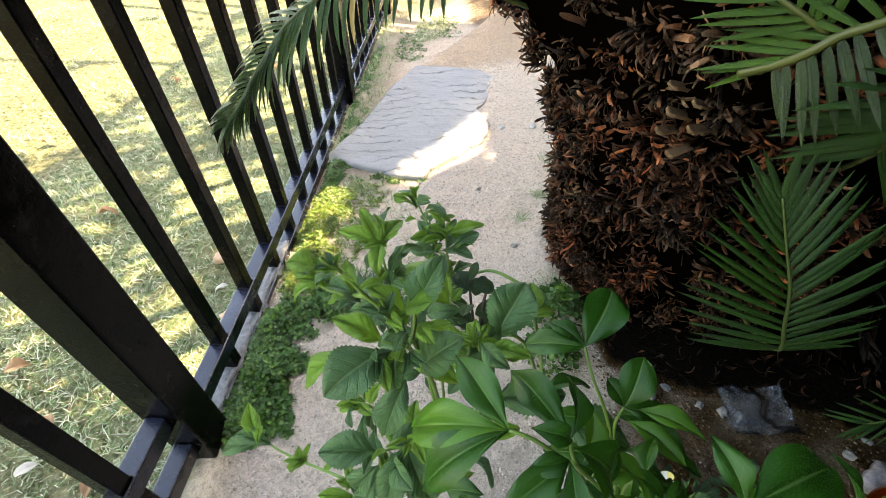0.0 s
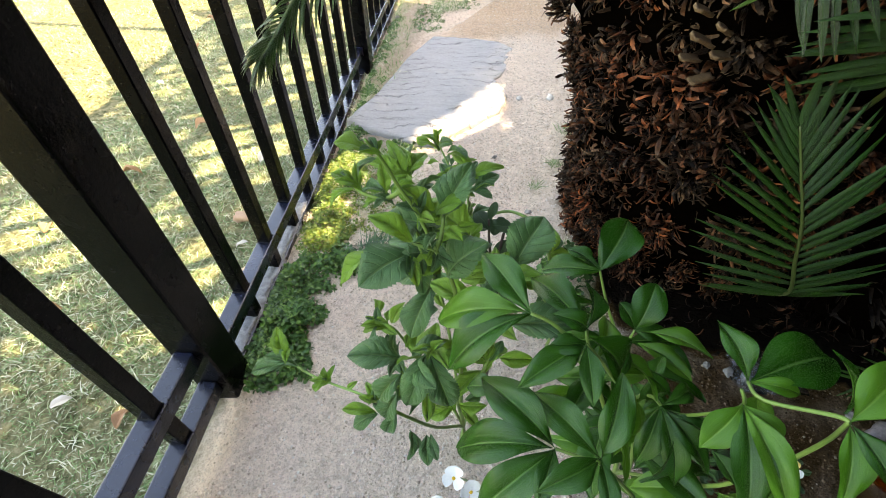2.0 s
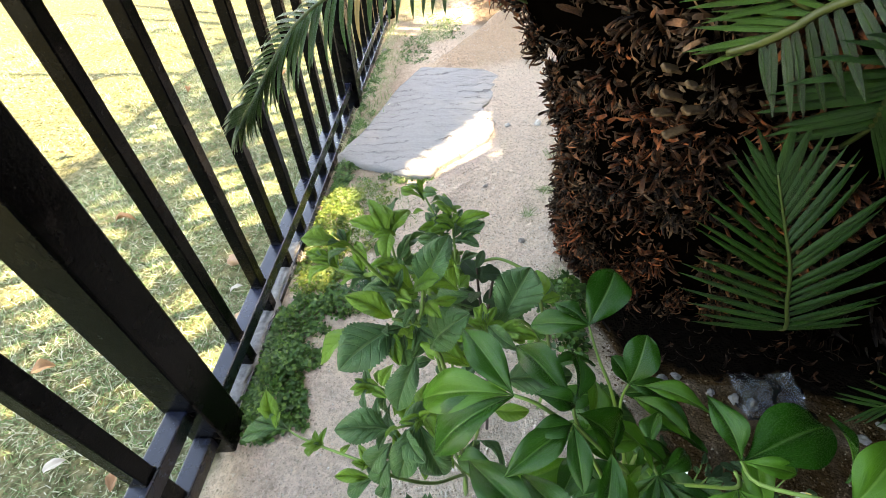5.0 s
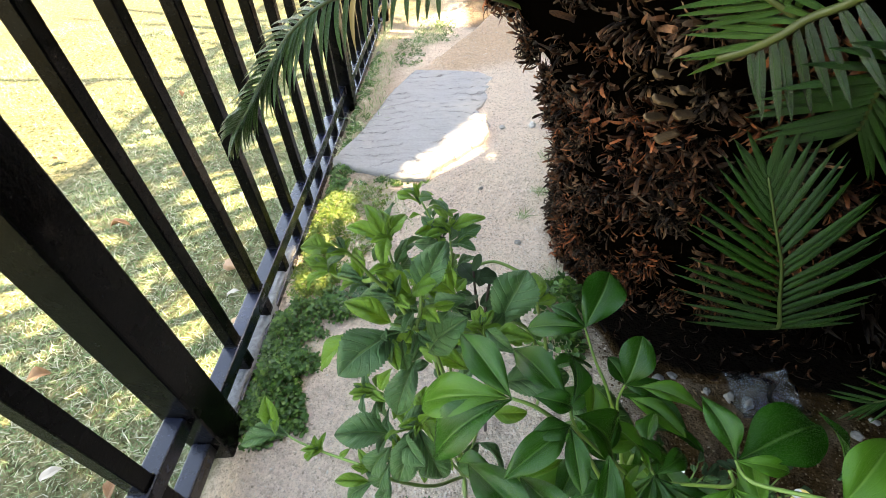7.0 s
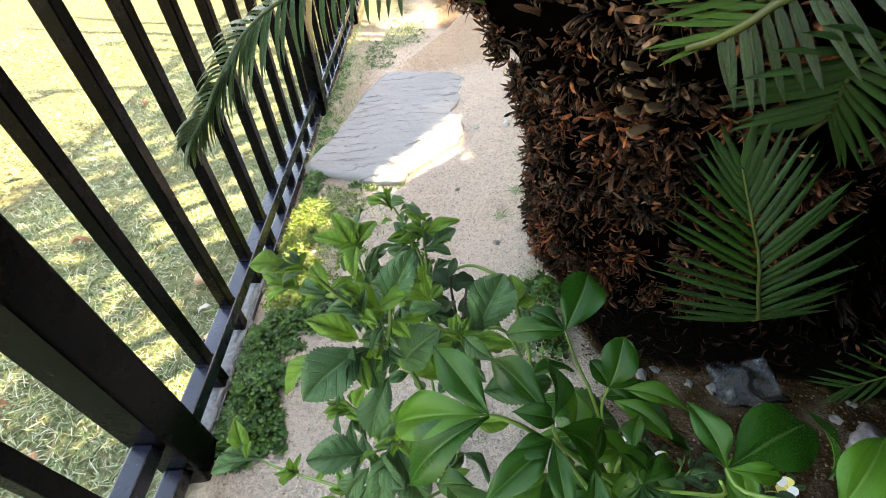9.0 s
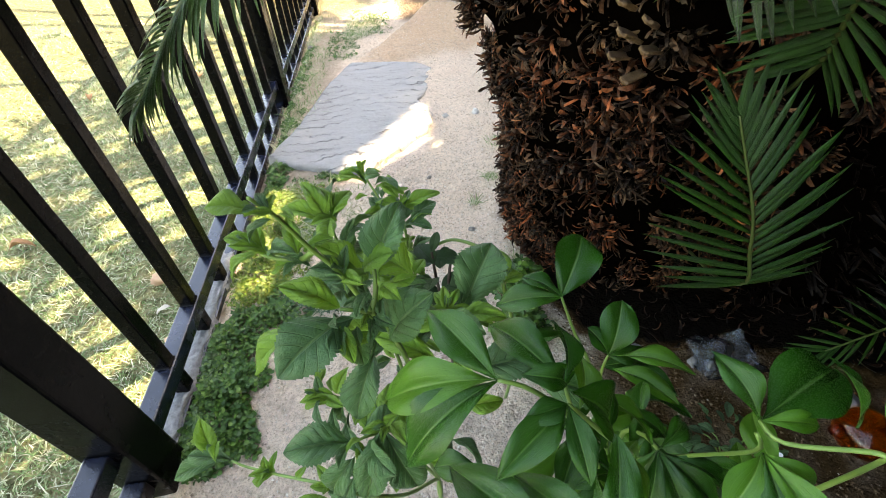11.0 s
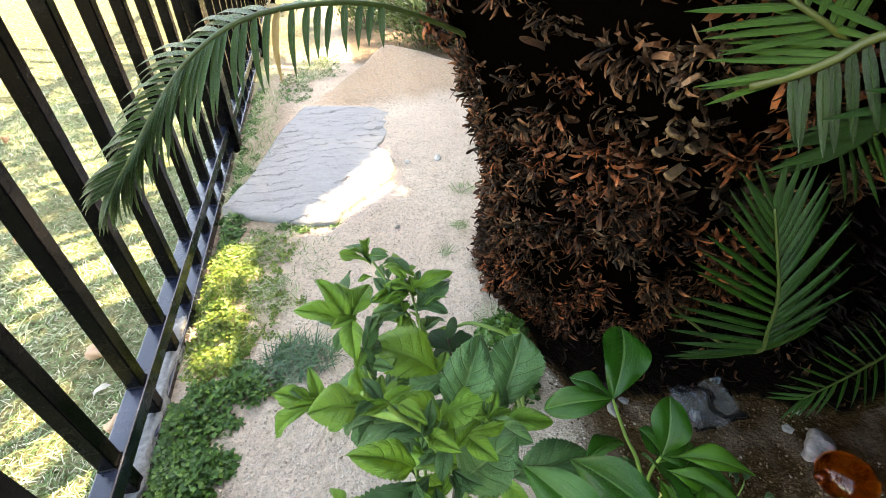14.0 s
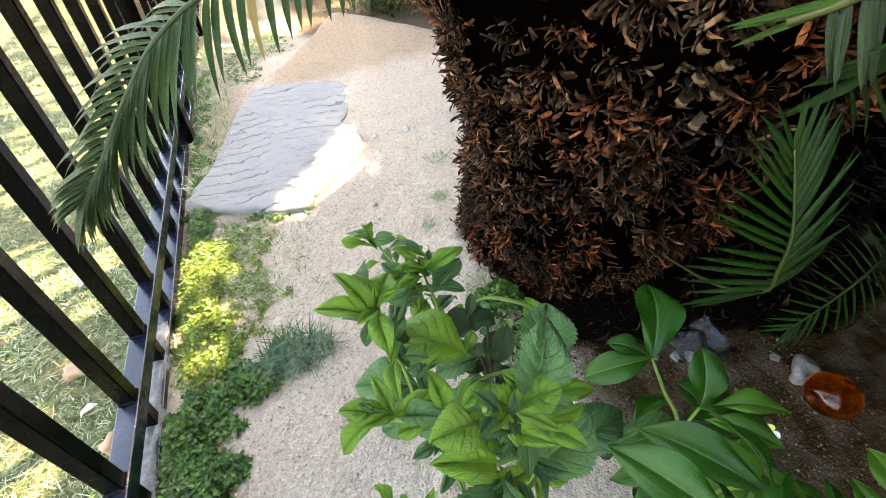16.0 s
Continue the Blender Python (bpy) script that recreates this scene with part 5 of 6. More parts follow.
for i in range(5000):
    y = 2.0 + 2.2 * lg.random()
    x = -0.05 + 0.5 * lg.random()
    spots.append((x, y, gz(x, y) - 0.003, 0.8 * lg.random()))
tagged(new("lawn_grass", blades("lawn_grass", spots, lg, 0.006, 0.018, 0.0010, 2.0, GRASS)), "short dry yellow-green lawn behind the fence", "grass", kind="stuff")

IVY = island_leaf("ground_ivy", ((0.0, (0.024, 0.08, 0.016)), (0.6, (0.055, 0.15, 0.026)), (1.0, (0.12, 0.24, 0.04))), 0.45, 0.3, 0.4)
# brighter, yellower copy of the ivy: sunlight put into the leaf colour
IVY_SUNLIT = island_leaf("ground_ivy_sunlit", ((0.0, (0.07, 0.14, 0.018)), (0.6, (0.15, 0.23, 0.035)), (1.0, (0.32, 0.35, 0.075))), 0.5, 0.4, 0.4)
TUFT = island_leaf("blue_green_grass", ((0.0, (0.02, 0.07, 0.03)), (0.7, (0.045, 0.13, 0.05)), (1.0, (0.09, 0.18, 0.07))), 0.4, 0.2)


def clover(name, spots, rng, mat, size):
    """Small three-part leaves on the ground."""
    vs, fs = [], []
    for x, y, z in spots:
        a0, s = rng.uniform(0, 6.283), size * rng.uniform(0.6, 1.25)
        tilt = Euler((rng.uniform(-0.7, 0.7), rng.uniform(-0.7, 0.7), a0)).to_matrix()
        for k in range(3):
            m = tilt @ Matrix.Rotation(k * 2.094, 3, "Z")
            o = len(vs)
            for px, py, pz in ((0, 0, 0), (-0.36, 0.5, 0.14), (-0.25, 0.95, 0.05), (0, 0.88, -0.06), (0.25, 0.95, 0.05), (0.36, 0.5, 0.14), (0, 0.5, 0)):
                q = m @ Vector((px * s, py * s, pz * s))
                vs.append((x + q.x, y + q.y, z + q.z))
            fs += [(o, o + 6, o + 1), (o + 1, o + 6, o + 3, o + 2), (o + 6, o + 5, o + 4, o + 3), (o, o + 5, o + 6)]
    return soup(name, vs, fs, mat)


cv = random.Random(17)


def patch(n, x0, x1, y0, y1, height, bias=0.0):
    """Scattered spots with a ragged edge over a stretch of the strip along the fence."""
    out = []
    while len(out) < n:
        x, y = cv.uniform(x0, x1), cv.uniform(y0, y1)
        e = min((x - x0) / 0.03, (x1 - x) / 0.05, (y - y0) / 0.04, (y1 - y) / 0.05)
        if e * cv.uniform(0.25, 1.1) + 1.1 * noise.noise((x * 22, y * 22, 4)) + bias > 0.3:
            top = height * clamp(e, 0.15, 1) * (0.6 + 0.5 * noise.noise((x * 14, y * 14, 1)))
            out.append((x, y, gz(x, y) + cv.uniform(0.15, 1.0) * max(0.004, top)))
    return out


tagged(new("ground_ivy", clover("ground_ivy", patch(1800, 0.004, 0.135, -0.02, 0.275, 0.034, 0.2) + patch(240, 0.10, 0.20, 0.20, 0.33, 0.02), cv, IVY, 0.0085)),
       "dark green creeping ground ivy along the fence foot", "ground ivy", kind="stuff")
tagged(new("ground_ivy", clover("ground_ivy_sunlit", patch(1500, 0.006, 0.140, 0.27, 0.66, 0.022, 0.1) + patch(520, 0.08, 0.23, 0.33, 0.70, 0.012, -0.15), cv, IVY_SUNLIT, 0.0075)),
       "creeping ground ivy in a brighter, sunlit yellow-green", "ground ivy", kind="stuff")
tagged(new("ground_ivy", clover("ground_ivy_edge", patch(420, 0.02, 0.11, 0.64, 0.82, 0.022) + patch(420, 0.03, 0.10, 0.80, 1.15, 0.022) + patch(500, 0.02, 0.085, 1.1, 1.75, 0.02) + patch(160, 0.09, 0.33, 0.66, 0.715, 0.012) + patch(300, 0.12, 0.27, 1.5, 1.95, 0.012) + patch(300, 0.2, 0.42, 1.85, 2.3, 0.012), cv, IVY, 0.008)),
       "sparse green creeper at the edge of the slab", "ground ivy", kind="stuff")
def clump(n, cx, cy, r, h):
    out = []
    for i in range(n):
        a, q = cv.uniform(0, 6.283), math.sqrt(cv.random())
        x, y = cx + r * q * math.cos(a), cy + r * q * math.sin(a)
        out.append((x, y, gz(x, y) + h * (1 - q * q) * cv.uniform(0.4, 1.0) + 0.004))
    return out


tagged(new("ground_ivy", clover("ground_ivy_clump", clump(120, 0.575, 0.235, 0.05, 0.07) + clump(90, 0.555, 0.15, 0.045, 0.05), cv, IVY, 0.013)),
       "dark green clover-like clump at the foot of the trunk", "ground ivy", kind="stuff")
spots = []
for i in range(420):
    a, r = cv.uniform(0, 6.283), 0.055 * math.sqrt(cv.random())
    x, y = 0.222 + r * math.cos(a) * 1.1, 0.285 + r * math.sin(a) * 0.8
    spots.append((x, y, gz(x, y), 1.0))
tagged(new("grass_tuft", blades("grass_tuft", spots, cv, 0.012, 0.030, 0.0010, 2.4, TUFT)), "blue-green fine grass tuft growing in the gravel", "grass", kind="stuff")
spots = []
for cx, cy, n, r in ((0.646, 0.727, 70, 0.03), (0.595, 0.583, 60, 0.016), (0.543, 0.51, 40, 0.012), (0.13, 0.62, 160, 0.05), (0.17, 0.46, 160, 0.05), (0.22, 0.69, 60, 0.03), (0.33, 0.735, 50, 0.02), (0.57, 0.30, 80, 0.03), (0.03, 0.35, 60, 0.03)):
    for i in range(n):
        a, q = cv.uniform(0, 6.283), r * math.sqrt(cv.random())
        x, y = cx + q * math.cos(a), cy + q * math.sin(a)
        spots.append((x, y, gz(x, y), 0.55))
for i in range(2600):
    y = 0.72 + 1.5 * cv.random()
    x = 0.03 + 0.11 * cv.random() ** 1.6
    if noise.noise((x * 14, y * 9, 5)) > -0.25:
        spots.append((x, y, gz(x, y) - 0.002, 0.75))
for i in range(900):
    x, y = cv.uniform(0.03, 0.30), cv.uniform(0.34, 0.70)
    if noise.noise((x * 18, y * 18, 11)) > 0.0:
        spots.append((x, y, gz(x, y) - 0.002, 0.5))
for i in range(700):
    x = cv.uniform(0.20, 0.36)
    y = 1.78 + 0.35 * cv.random() + (x - 0.25)
    spots.append((x, y, gz(x, y) - 0.002, 1.0))
tagged(new("small_weeds", blades("small_weeds", spots, cv, 0.012, 0.035, 0.0013, 2.4, GRASS)), "thin dry weeds and seedlings scattered in the gravel", "weeds", kind="stuff")


# ---- gravel and stones ----
STONE = island_leaf("gravel", ((0.0, (0.36, 0.28, 0.21)), (0.4, (0.62, 0.51, 0.405)), (0.9, (0.74, 0.63, 0.52)), (1.0, (0.80, 0.74, 0.66))), 0.9, 0.0, 0.2)
ROCK = plain_mat("pale_stone", (0.07, 0.065, 0.058), (0.32, 0.30, 0.27), 160, 0.8, 0.3, 0.002)
ROCK_PALE = plain_mat("white_stone", (0.30, 0.28, 0.25), (0.62, 0.59, 0.54), 120, 0.8, 0.3, 0.002)
ROCK_BROWN = plain_mat("brown_stone", (0.26, 0.15, 0.09), (0.42, 0.27, 0.17), 60, 0.7, 0.3, 0.002)


STONE_BROWN = island_leaf("soil_gravel", ((0.0, (0.06, 0.035, 0.018)), (0.6, (0.17, 0.105, 0.055)), (0.94, (0.26, 0.18, 0.11)), (1.0, (0.50, 0.42, 0.33))), 0.9, 0.0, 0.1)


def pebble_field(n, rng, earth=False):
    vs, fs = [], []
    base = [(1, 0, 0), (-1, 0, 0), (0, 1, 0), (0, -1, 0), (0, 0, 1), (0, 0, -1)]
    tri = [(0, 2, 4), (2, 1, 4), (1, 3, 4), (3, 0, 4), (2, 0, 5), (1, 2, 5), (3, 1, 5), (0, 3, 5)]
    k = 0
    while k < n:
        x, y = rng.uniform(0.02, 1.05), rng.uniform(-0.45, 2.0)
        coarse = smooth((x - 0.16) / 0.1) * smooth((0.8 - abs(y - 0.35)) / 0.4)
        if earth:
            if not 0.08 < soil_and_shade_at(x, y) < 0.75 or y > 0.25:
                continue
        elif 0.05 < x < 0.5 and 0.73 < y < 1.45 or soil_and_shade_at(x, y) > 0.25 or rng.random() > 0.35 + 0.65 * coarse:
            continue
        k += 1
        s = 0.0009 + 0.0020 * rng.random() ** 3
        m = Euler((rng.uniform(0, 6), rng.uniform(0, 6), rng.uniform(0, 6))).to_matrix()
        o, z = len(vs), gz(x, y) + s * 0.3
        for b in base:
            q = m @ (Vector(b) * s * rng.uniform(0.7, 1.25))
            vs.append((x + q.x, y + q.y, z + q.z * 0.7))
        fs += [tuple(o + i for i in t) for t in tri]
    return soup("gravel", vs, fs, STONE_BROWN if earth else STONE)


tagged(new("gravel", pebble_field(56000, random.Random(9))), "fine pale gravel strewn over the sandy path", "gravel", kind="stuff")

tagged(new("gravel", pebble_field(9000, random.Random(19), True)), "coarse brown gravel and soil crumbs under the plants", "gravel", kind="stuff")


def stone(at, size, mat, label, seed, name="stone", flat=0.65):
    g = random.Random(seed)
    bm = bmesh.new()
    bmesh.ops.create_icosphere(bm, subdivisions=3, radius=1)
    off = Vector((g.uniform(0, 50), g.uniform(0, 50), g.uniform(0, 50)))
    for v in bm.verts:
        f = 1 + 0.55 * noise.noise(v.co * 1.3 + off) + 0.16 * noise.noise(v.co * 4 + off)
        v.co = Vector((v.co.x * size * f, v.co.y * size * 0.8 * f, v.co.z * size * flat * f))
    ob = new(name, finish(bm, name, mat))
    ob.matrix_basis = Matrix.Translation((at[0], at[1], gz(at[0], at[1]) + size * flat * 0.55)) @ Matrix.Rotation(g.uniform(0, 6), 4, "Z")
    return tagged(ob, label, "stone")


for i, (x, y, s) in enumerate(((0.701, 0.070, 0.011), (0.729, 0.082, 0.007), (0.798, 0.040, 0.008), (0.770, 0.052, 0.006), (0.821, 0.030, 0.009), (0.951, -0.020, 0.008), (0.990, 0.0, 0.006), (0.989, 1.62, 0.030), (0.270, 2.07, 0.016), (0.057, 1.71, 0.013), (0.30, 0.66, 0.007), (0.52, 0.42, 0.008), (0.45, 0.62, 0.006))):
    stone((x, y), s, ROCK, "pale grey stone half sunk in the gravel", 100 + i)
for i, (x, y, s) in enumerate(((0.452, 1.035, 0.011), (0.480, 1.000, 0.014), (0.535, 0.945, 0.010), (0.625, 0.935, 0.012))):
    stone((x, y), s, ROCK_PALE, "chalky white stone at the broken edge of the slab", 180 + i)
for i, (x, y, s) in enumerate(((-0.138, 0.414, 0.020), (-0.063, 0.254, 0.018))):
    stone((x, y), s, ROCK_BROWN, "smooth brown stone lying on the lawn", 140 + i)

# ---- dry leaves on the lawn ----
DRY = [leaf_mat("dry_leaf", (0.20, 0.09, 0.04), (0.36, 0.19, 0.09), (0.40, 0.24, 0.12), 0.7, 0.1, (0.42, 0.27, 0.15), 0.0012)]
PALE = [leaf_mat("bleached_leaf", (0.42, 0.36, 0.28), (0.58, 0.52, 0.44), (0.55, 0.5, 0.42), 0.7, 0.1, (0.6, 0.5, 0.4), 0.0012)]
dry_me = leaf_shape("dry_leaf", DRY, ovate(0.45, 0.8, 0.6), 0.05, 9, 0.5, 0.22, 0.06, 10, 3, 2.0)
pale_me = leaf_shape("dry_leaf", PALE, ovate(0.45, 0.8, 0.6), 0.05, 9, 0.3, 0.12, 0.05, 10, 3, 3.0)
dg = random.Random(77)
for i, (x, y) in enumerate(((-0.507, 0.548), (-0.281, 0.04), (-0.271, -0.055), (-0.112, 0.309), (-0.372, 0.128), (-0.655, 1.048), (-0.703, 1.395), (-0.099, 1.407), (-0.42, 0.78), (-0.22, 0.92), (-0.9, 0.9), (-0.56, 0.33), (-0.17, 0.62), (-0.8, 1.7), (-0.35, 1.5), (-0.15, -0.08))):
    pale = i in (2, 3, 5, 9, 12)
    ob = new("fallen_leaf", pale_me if pale else dry_me)
    n = dg.uniform(0.028, 0.05)
    ob.matrix_basis = Matrix.Translation((x, y, gz(x, y) + 0.014)) @ Euler((dg.uniform(-0.3, 0.3), dg.uniform(-0.4, 0.4), dg.uniform(0, 6.28))).to_matrix().to_4x4() @ Matrix.Diagonal((n * 0.6, n, n, 1))
    tagged(ob, "bleached papery fallen leaf on the grass" if pale else "curled brown fallen leaf on the grass", "leaf", "fallen leaves on the lawn")

# ---- orange glass globe and shell beside the cycad ----
def glass_globe():
    k = Mat("orange_glass", 0.06, 0, 0.6)
    k.color(k.mix(k.noise(30, 3), (0.55, 0.10, 0.004), (0.36, 0.045, 0.002)))
    k.b.inputs["Transmission Weight"].default_value = 0.9
    k.b.inputs["IOR"].default_value = 1.42
    t = thing("glass_globe", "glossy orange glass globe lying on the gravel", "ornament", at=(0.945, -0.104, gz(0.945, -0.104)))
    bm = bmesh.new()
    bmesh.ops.create_uvsphere(bm, u_segments=40, v_segments=24, radius=0.0345)
    bmesh.ops.scale(bm, verts=bm.verts, vec=(1.0, 1.0, 0.88))
    bmesh.ops.translate(bm, verts=bm.verts, vec=(0.945, -0.104, gz(0.945, -0.104) + 0.0295))
    part("globe", bm, k.m, t)
    bm = bmesh.new()
    c = Vector((0.945, -0.104, gz(0.945, -0.104) + 0.034))
    tube(bm, [c + Vector((-0.031, 0.007, 0.0)), c + Vector((-0.039, 0.009, -0.002)), c + Vector((-0.044, 0.010, -0.004))], [0.009, 0.008, 0.004], 14)
    part("stub", bm, k.m, t, "small moulded glass stub")


glass_globe()
SHELL = plain_mat("speckled_shell", (0.01, 0.01, 0.014), (0.46, 0.40, 0.39), 170, 0.5, 0.4, 0.001)
stone((0.963, -0.060), 0.026, SHELL, "grey speckled rounded stone behind the glass globe", 160, "speckled_stone", 0.8)

# ---- white pansies under the peony ----
PETAL = plain_mat("white_petal", (0.78, 0.78, 0.74), (0.88, 0.87, 0.82), 60, 0.6)
PETAL_YELLOW = plain_mat("yellow_petal", (0.80, 0.62, 0.12), (0.86, 0.74, 0.3), 60, 0.6)
EYE_YELLOW = plain_mat("flower_eye", (0.75, 0.42, 0.02), (0.85, 0.55, 0.04), 90, 0.6)
petal_me = leaf_shape("petal", [PETAL], ovate(0.68, 0.45, 0.6), 0, 0, 0.05, -0.06, 0.04, 8, 2, 0.4)
petal_y = leaf_shape("petal", [PETAL_YELLOW], ovate(0.68, 0.45, 0.6), 0, 0, 0.05, -0.06, 0.04, 8, 2, 1.4)


def pansy(at, face, size, yellow, foot):
    t = thing("pansy", "small white pansy flower with a yellow eye" if not yellow else "small cream pansy flower with yellow petals", "flower", "pansies under the peony", at=foot)
    at, z = Vector(at), Vector(face).normalized()
    x = z.cross(Vector((0.2, 0.9, 0.3))).normalized()
    m0 = Matrix((x, z.cross(x), z)).transposed().to_4x4()
    for k in range(5):
        a = (90, 30, 150, 250, 310)[k] if k else 270
        me = petal_y if yellow and k % 2 else petal_me
        ob = new("petal", me)
        ob.parent = t
        ob.matrix_parent_inverse = t.matrix_basis.inverted()
        ob.matrix_basis = Matrix.Translation(at + z * 0.0006 * k) @ m0 @ Matrix.Rotation(radians(a - 90), 4, "Z") @ Matrix.Rotation(0.25, 4, "X") @ Matrix.Diagonal((size * 0.95, size, size, 1))
    bm = bmesh.new()
    bmesh.ops.create_icosphere(bm, subdivisions=2, radius=size * 0.16)
    bmesh.ops.translate(bm, verts=bm.verts, vec=at + z * size * 0.15)
    part("flower_eye", bm, EYE_YELLOW, t)
    stalk(t, [tuple(at - z * 0.002), tuple((at + Vector(foot)) / 2 + Vector((0.004, 0, 0.02))), foot], 0.0008, 0.0014)


pansy((0.374, -0.192, 0.300), (-0.1, -0.35, 0.9), 0.011, False, (0.40, -0.15, 0.09))
pansy((0.389, -0.200, 0.292), (0.3, -0.4, 0.85), 0.011, False, (0.405, -0.152, 0.09))
pansy((0.362, -0.212, 0.285), (-0.3, -0.5, 0.8), 0.011, False, (0.398, -0.158, 0.09))
pansy((0.380, -0.222, 0.275), (0.1, -0.6, 0.8), 0.011, False, (0.402, -0.16, 0.09))
pansy((0.470, -0.225, 0.270), (0.1, -0.5, 0.85), 0.014, True, (0.48, -0.19, 0.09))
pansy((0.655, -0.075, 0.150), (-0.2, -0.5, 0.8), 0.013, True, (0.65, -0.07, 0.095))
pansy((0.797, -0.112, 0.140), (-0.3, -0.5, 0.8), 0.013, True, (0.79, -0.10, 0.095))
pansy((0.620, -0.045, 0.135), (-0.3, -0.5, 0.8), 0.010, False, (0.625, -0.045, 0.095))


# low leaves round the pansies
pansy_leaves = thing("pansy_foliage", "low dark green leafy clump round the pansies", "plant", at=(0.65, -0.10, gz(0.65, -0.10)))
pg2 = random.Random(23)
for cx, cy, n, r in ((0.635, -0.078, 40, 0.050), (0.682, -0.090, 30, 0.040), (0.775, -0.100, 44, 0.055)):
    for i in range(n):
        a, q = pg2.uniform(0, 6.283), r * math.sqrt(pg2.random())
        foot = Vector((cx + 0.4 * q * math.cos(a), cy + 0.4 * q * math.sin(a), gz(cx, cy)))
        b = Vector((cx + q * math.cos(a), cy + q * math.sin(a), gz(cx, cy) + 0.012 + 0.035 * (1 - (q / r) ** 2) * pg2.uniform(0.5, 1.1)))
        d = Vector((math.cos(a), math.sin(a), pg2.uniform(-0.3, 0.6))).normalized()
        leaf(pansy_leaves, DARK_SHAPES[0] if pg2.random() < 0.6 else TOOTH_SHAPES[0], b, b + d * pg2.uniform(0.012, 0.022), pg2.uniform(0.5, 0.7), pg2.uniform(-30, 30), rng=pg2)
        if i % 3 == 0:
            stalk(pansy_leaves, [tuple(foot), tuple(foot.lerp(b, 0.6) + Vector((0, 0, 0.006))), tuple(b)], 0.0011, 0.0007)

# ---- scrap of clear plastic sheet on the soil ----
def plastic_scrap():
    k = Mat("clear_plastic", 0.12, 0, 0.6)
    k.b.inputs["Base Color"].default_value = (0.85, 0.88, 0.9, 1)
    k.b.inputs["Transmission Weight"].default_value = 0.97
    k.b.inputs["IOR"].default_value = 1.22
    bm = bmesh.new()
    n = 14
    grid = [[bm.verts.new((0.80 + 0.10 * i / n + 0.01 * noise.noise((j * 0.3, 1, 0)), 0.005 + 0.075 * j / n, 0)) for i in range(n + 1)] for j in range(n + 1)]
    for row in grid:
        for v in row:
            v.co.z = gz(v.co.x, v.co.y) + 0.010 + 0.012 * noise.noise(v.co * 28) + 0.006 * noise.noise(v.co * 70)
    for j in range(n):
        for i in range(n):
            bm.faces.new((grid[j][i], grid[j][i + 1], grid[j + 1][i + 1], grid[j + 1][i]))
    bmesh.ops.solidify(bm, geom=bm.faces[:], thickness=0.0006)
    tagged(new("plastic_scrap", finish(bm, "plastic_scrap", k.m)), "crumpled scrap of clear plastic sheet on the soil", "litter")


plastic_scrap()

# ---- far planting ----
SHRUB = island_leaf("grey_green_shrub", ((0.0, (0.03, 0.06, 0.02)), (0.5, (0.08, 0.13, 0.04)), (0.9, (0.17, 0.24, 0.07)), (1.0, (0.4, 0.42, 0.3))), 0.55, 0.3)
HEDGE = island_leaf("hedge_leaf", ((0.0, (0.05, 0.12, 0.02)), (0.6, (0.11, 0.22, 0.035)), (1.0, (0.22, 0.32, 0.06))), 0.5, 0.3)
BARK = plain_mat("bark", (0.06, 0.045, 0.035), (0.17, 0.13, 0.10), 30, 0.9, 0.2, 0.004)


def leafy(name, count, place, rng, mat, lo, hi, slim):
    """Many small folded leaves; place(rng) gives a spot and a way to point."""
    vs, fs = [], []
    for i in range(count):
        p, d = place(rng)
        n, o = rng.uniform(lo, hi), len(vs)
        m = orient(Vector(d) + Vector((rng.uniform(-1, 1), rng.uniform(-1, 1), rng.uniform(-1, 1))) * 0.5, Vector((rng.uniform(-1, 1), rng.uniform(-1, 1), 1)))
        for x, y, z in ((0, 0, 0), (-0.5, 0.45, 0.15), (0, 1, 0), (0.5, 0.45, 0.15)):
            q = m @ Vector((x * n * slim, y * n, z * n * slim))
            vs.append((p[0] + q.x, p[1] + q.y, p[2] + q.z))
        fs += [(o, o + 3, o + 2), (o, o + 2, o + 1)]
    return soup(name, vs, fs, mat)


def shrub_thing(c, r, h, stems, count, mat, label, seed, lo, hi, slim, name="shrub"):
    g = random.Random(seed)
    c = Vector((c[0], c[1], gz(c[0], c[1]) - 0.02))
    t = thing(name, label, "shrub", at=tuple(c))
    tips = []
    for i in range(stems):
        a, q = g.uniform(0, 6.283), r * math.sqrt(g.random())
        tip = c + Vector((q * math.cos(a), q * math.sin(a), h * g.uniform(0.55, 1.05) * (1 - 0.35 * (q / r) ** 2)))
        base = c + Vector((q * 0.25 * math.cos(a), q * 0.25 * math.sin(a), 0))
        line = bez(base, base + Vector((0, 0, h * 0.4)) + (tip - base) * 0.2, tip, 6)
        bm = bmesh.new()
        tube(bm, line, [0.006 - 0.0008 * k for k in range(7)], 5)
        part("branch", bm, BARK, t)
        tips.append(line)

    def place(rng):
        line = rng.choice(tips)
        k = rng.uniform(1.0, 5.99)
        i = int(k)
        p = line[i].lerp(line[i + 1], k - i)
        d = line[i + 1] - line[i]
        s = 0.05 * r / 0.3
        return p + Vector((rng.gauss(0, s), rng.gauss(0, s), rng.gauss(0, s))), d.normalized()

    part("foliage", leafy("foliage", count, place, g, mat, lo, hi, slim), None, t, kind="stuff")


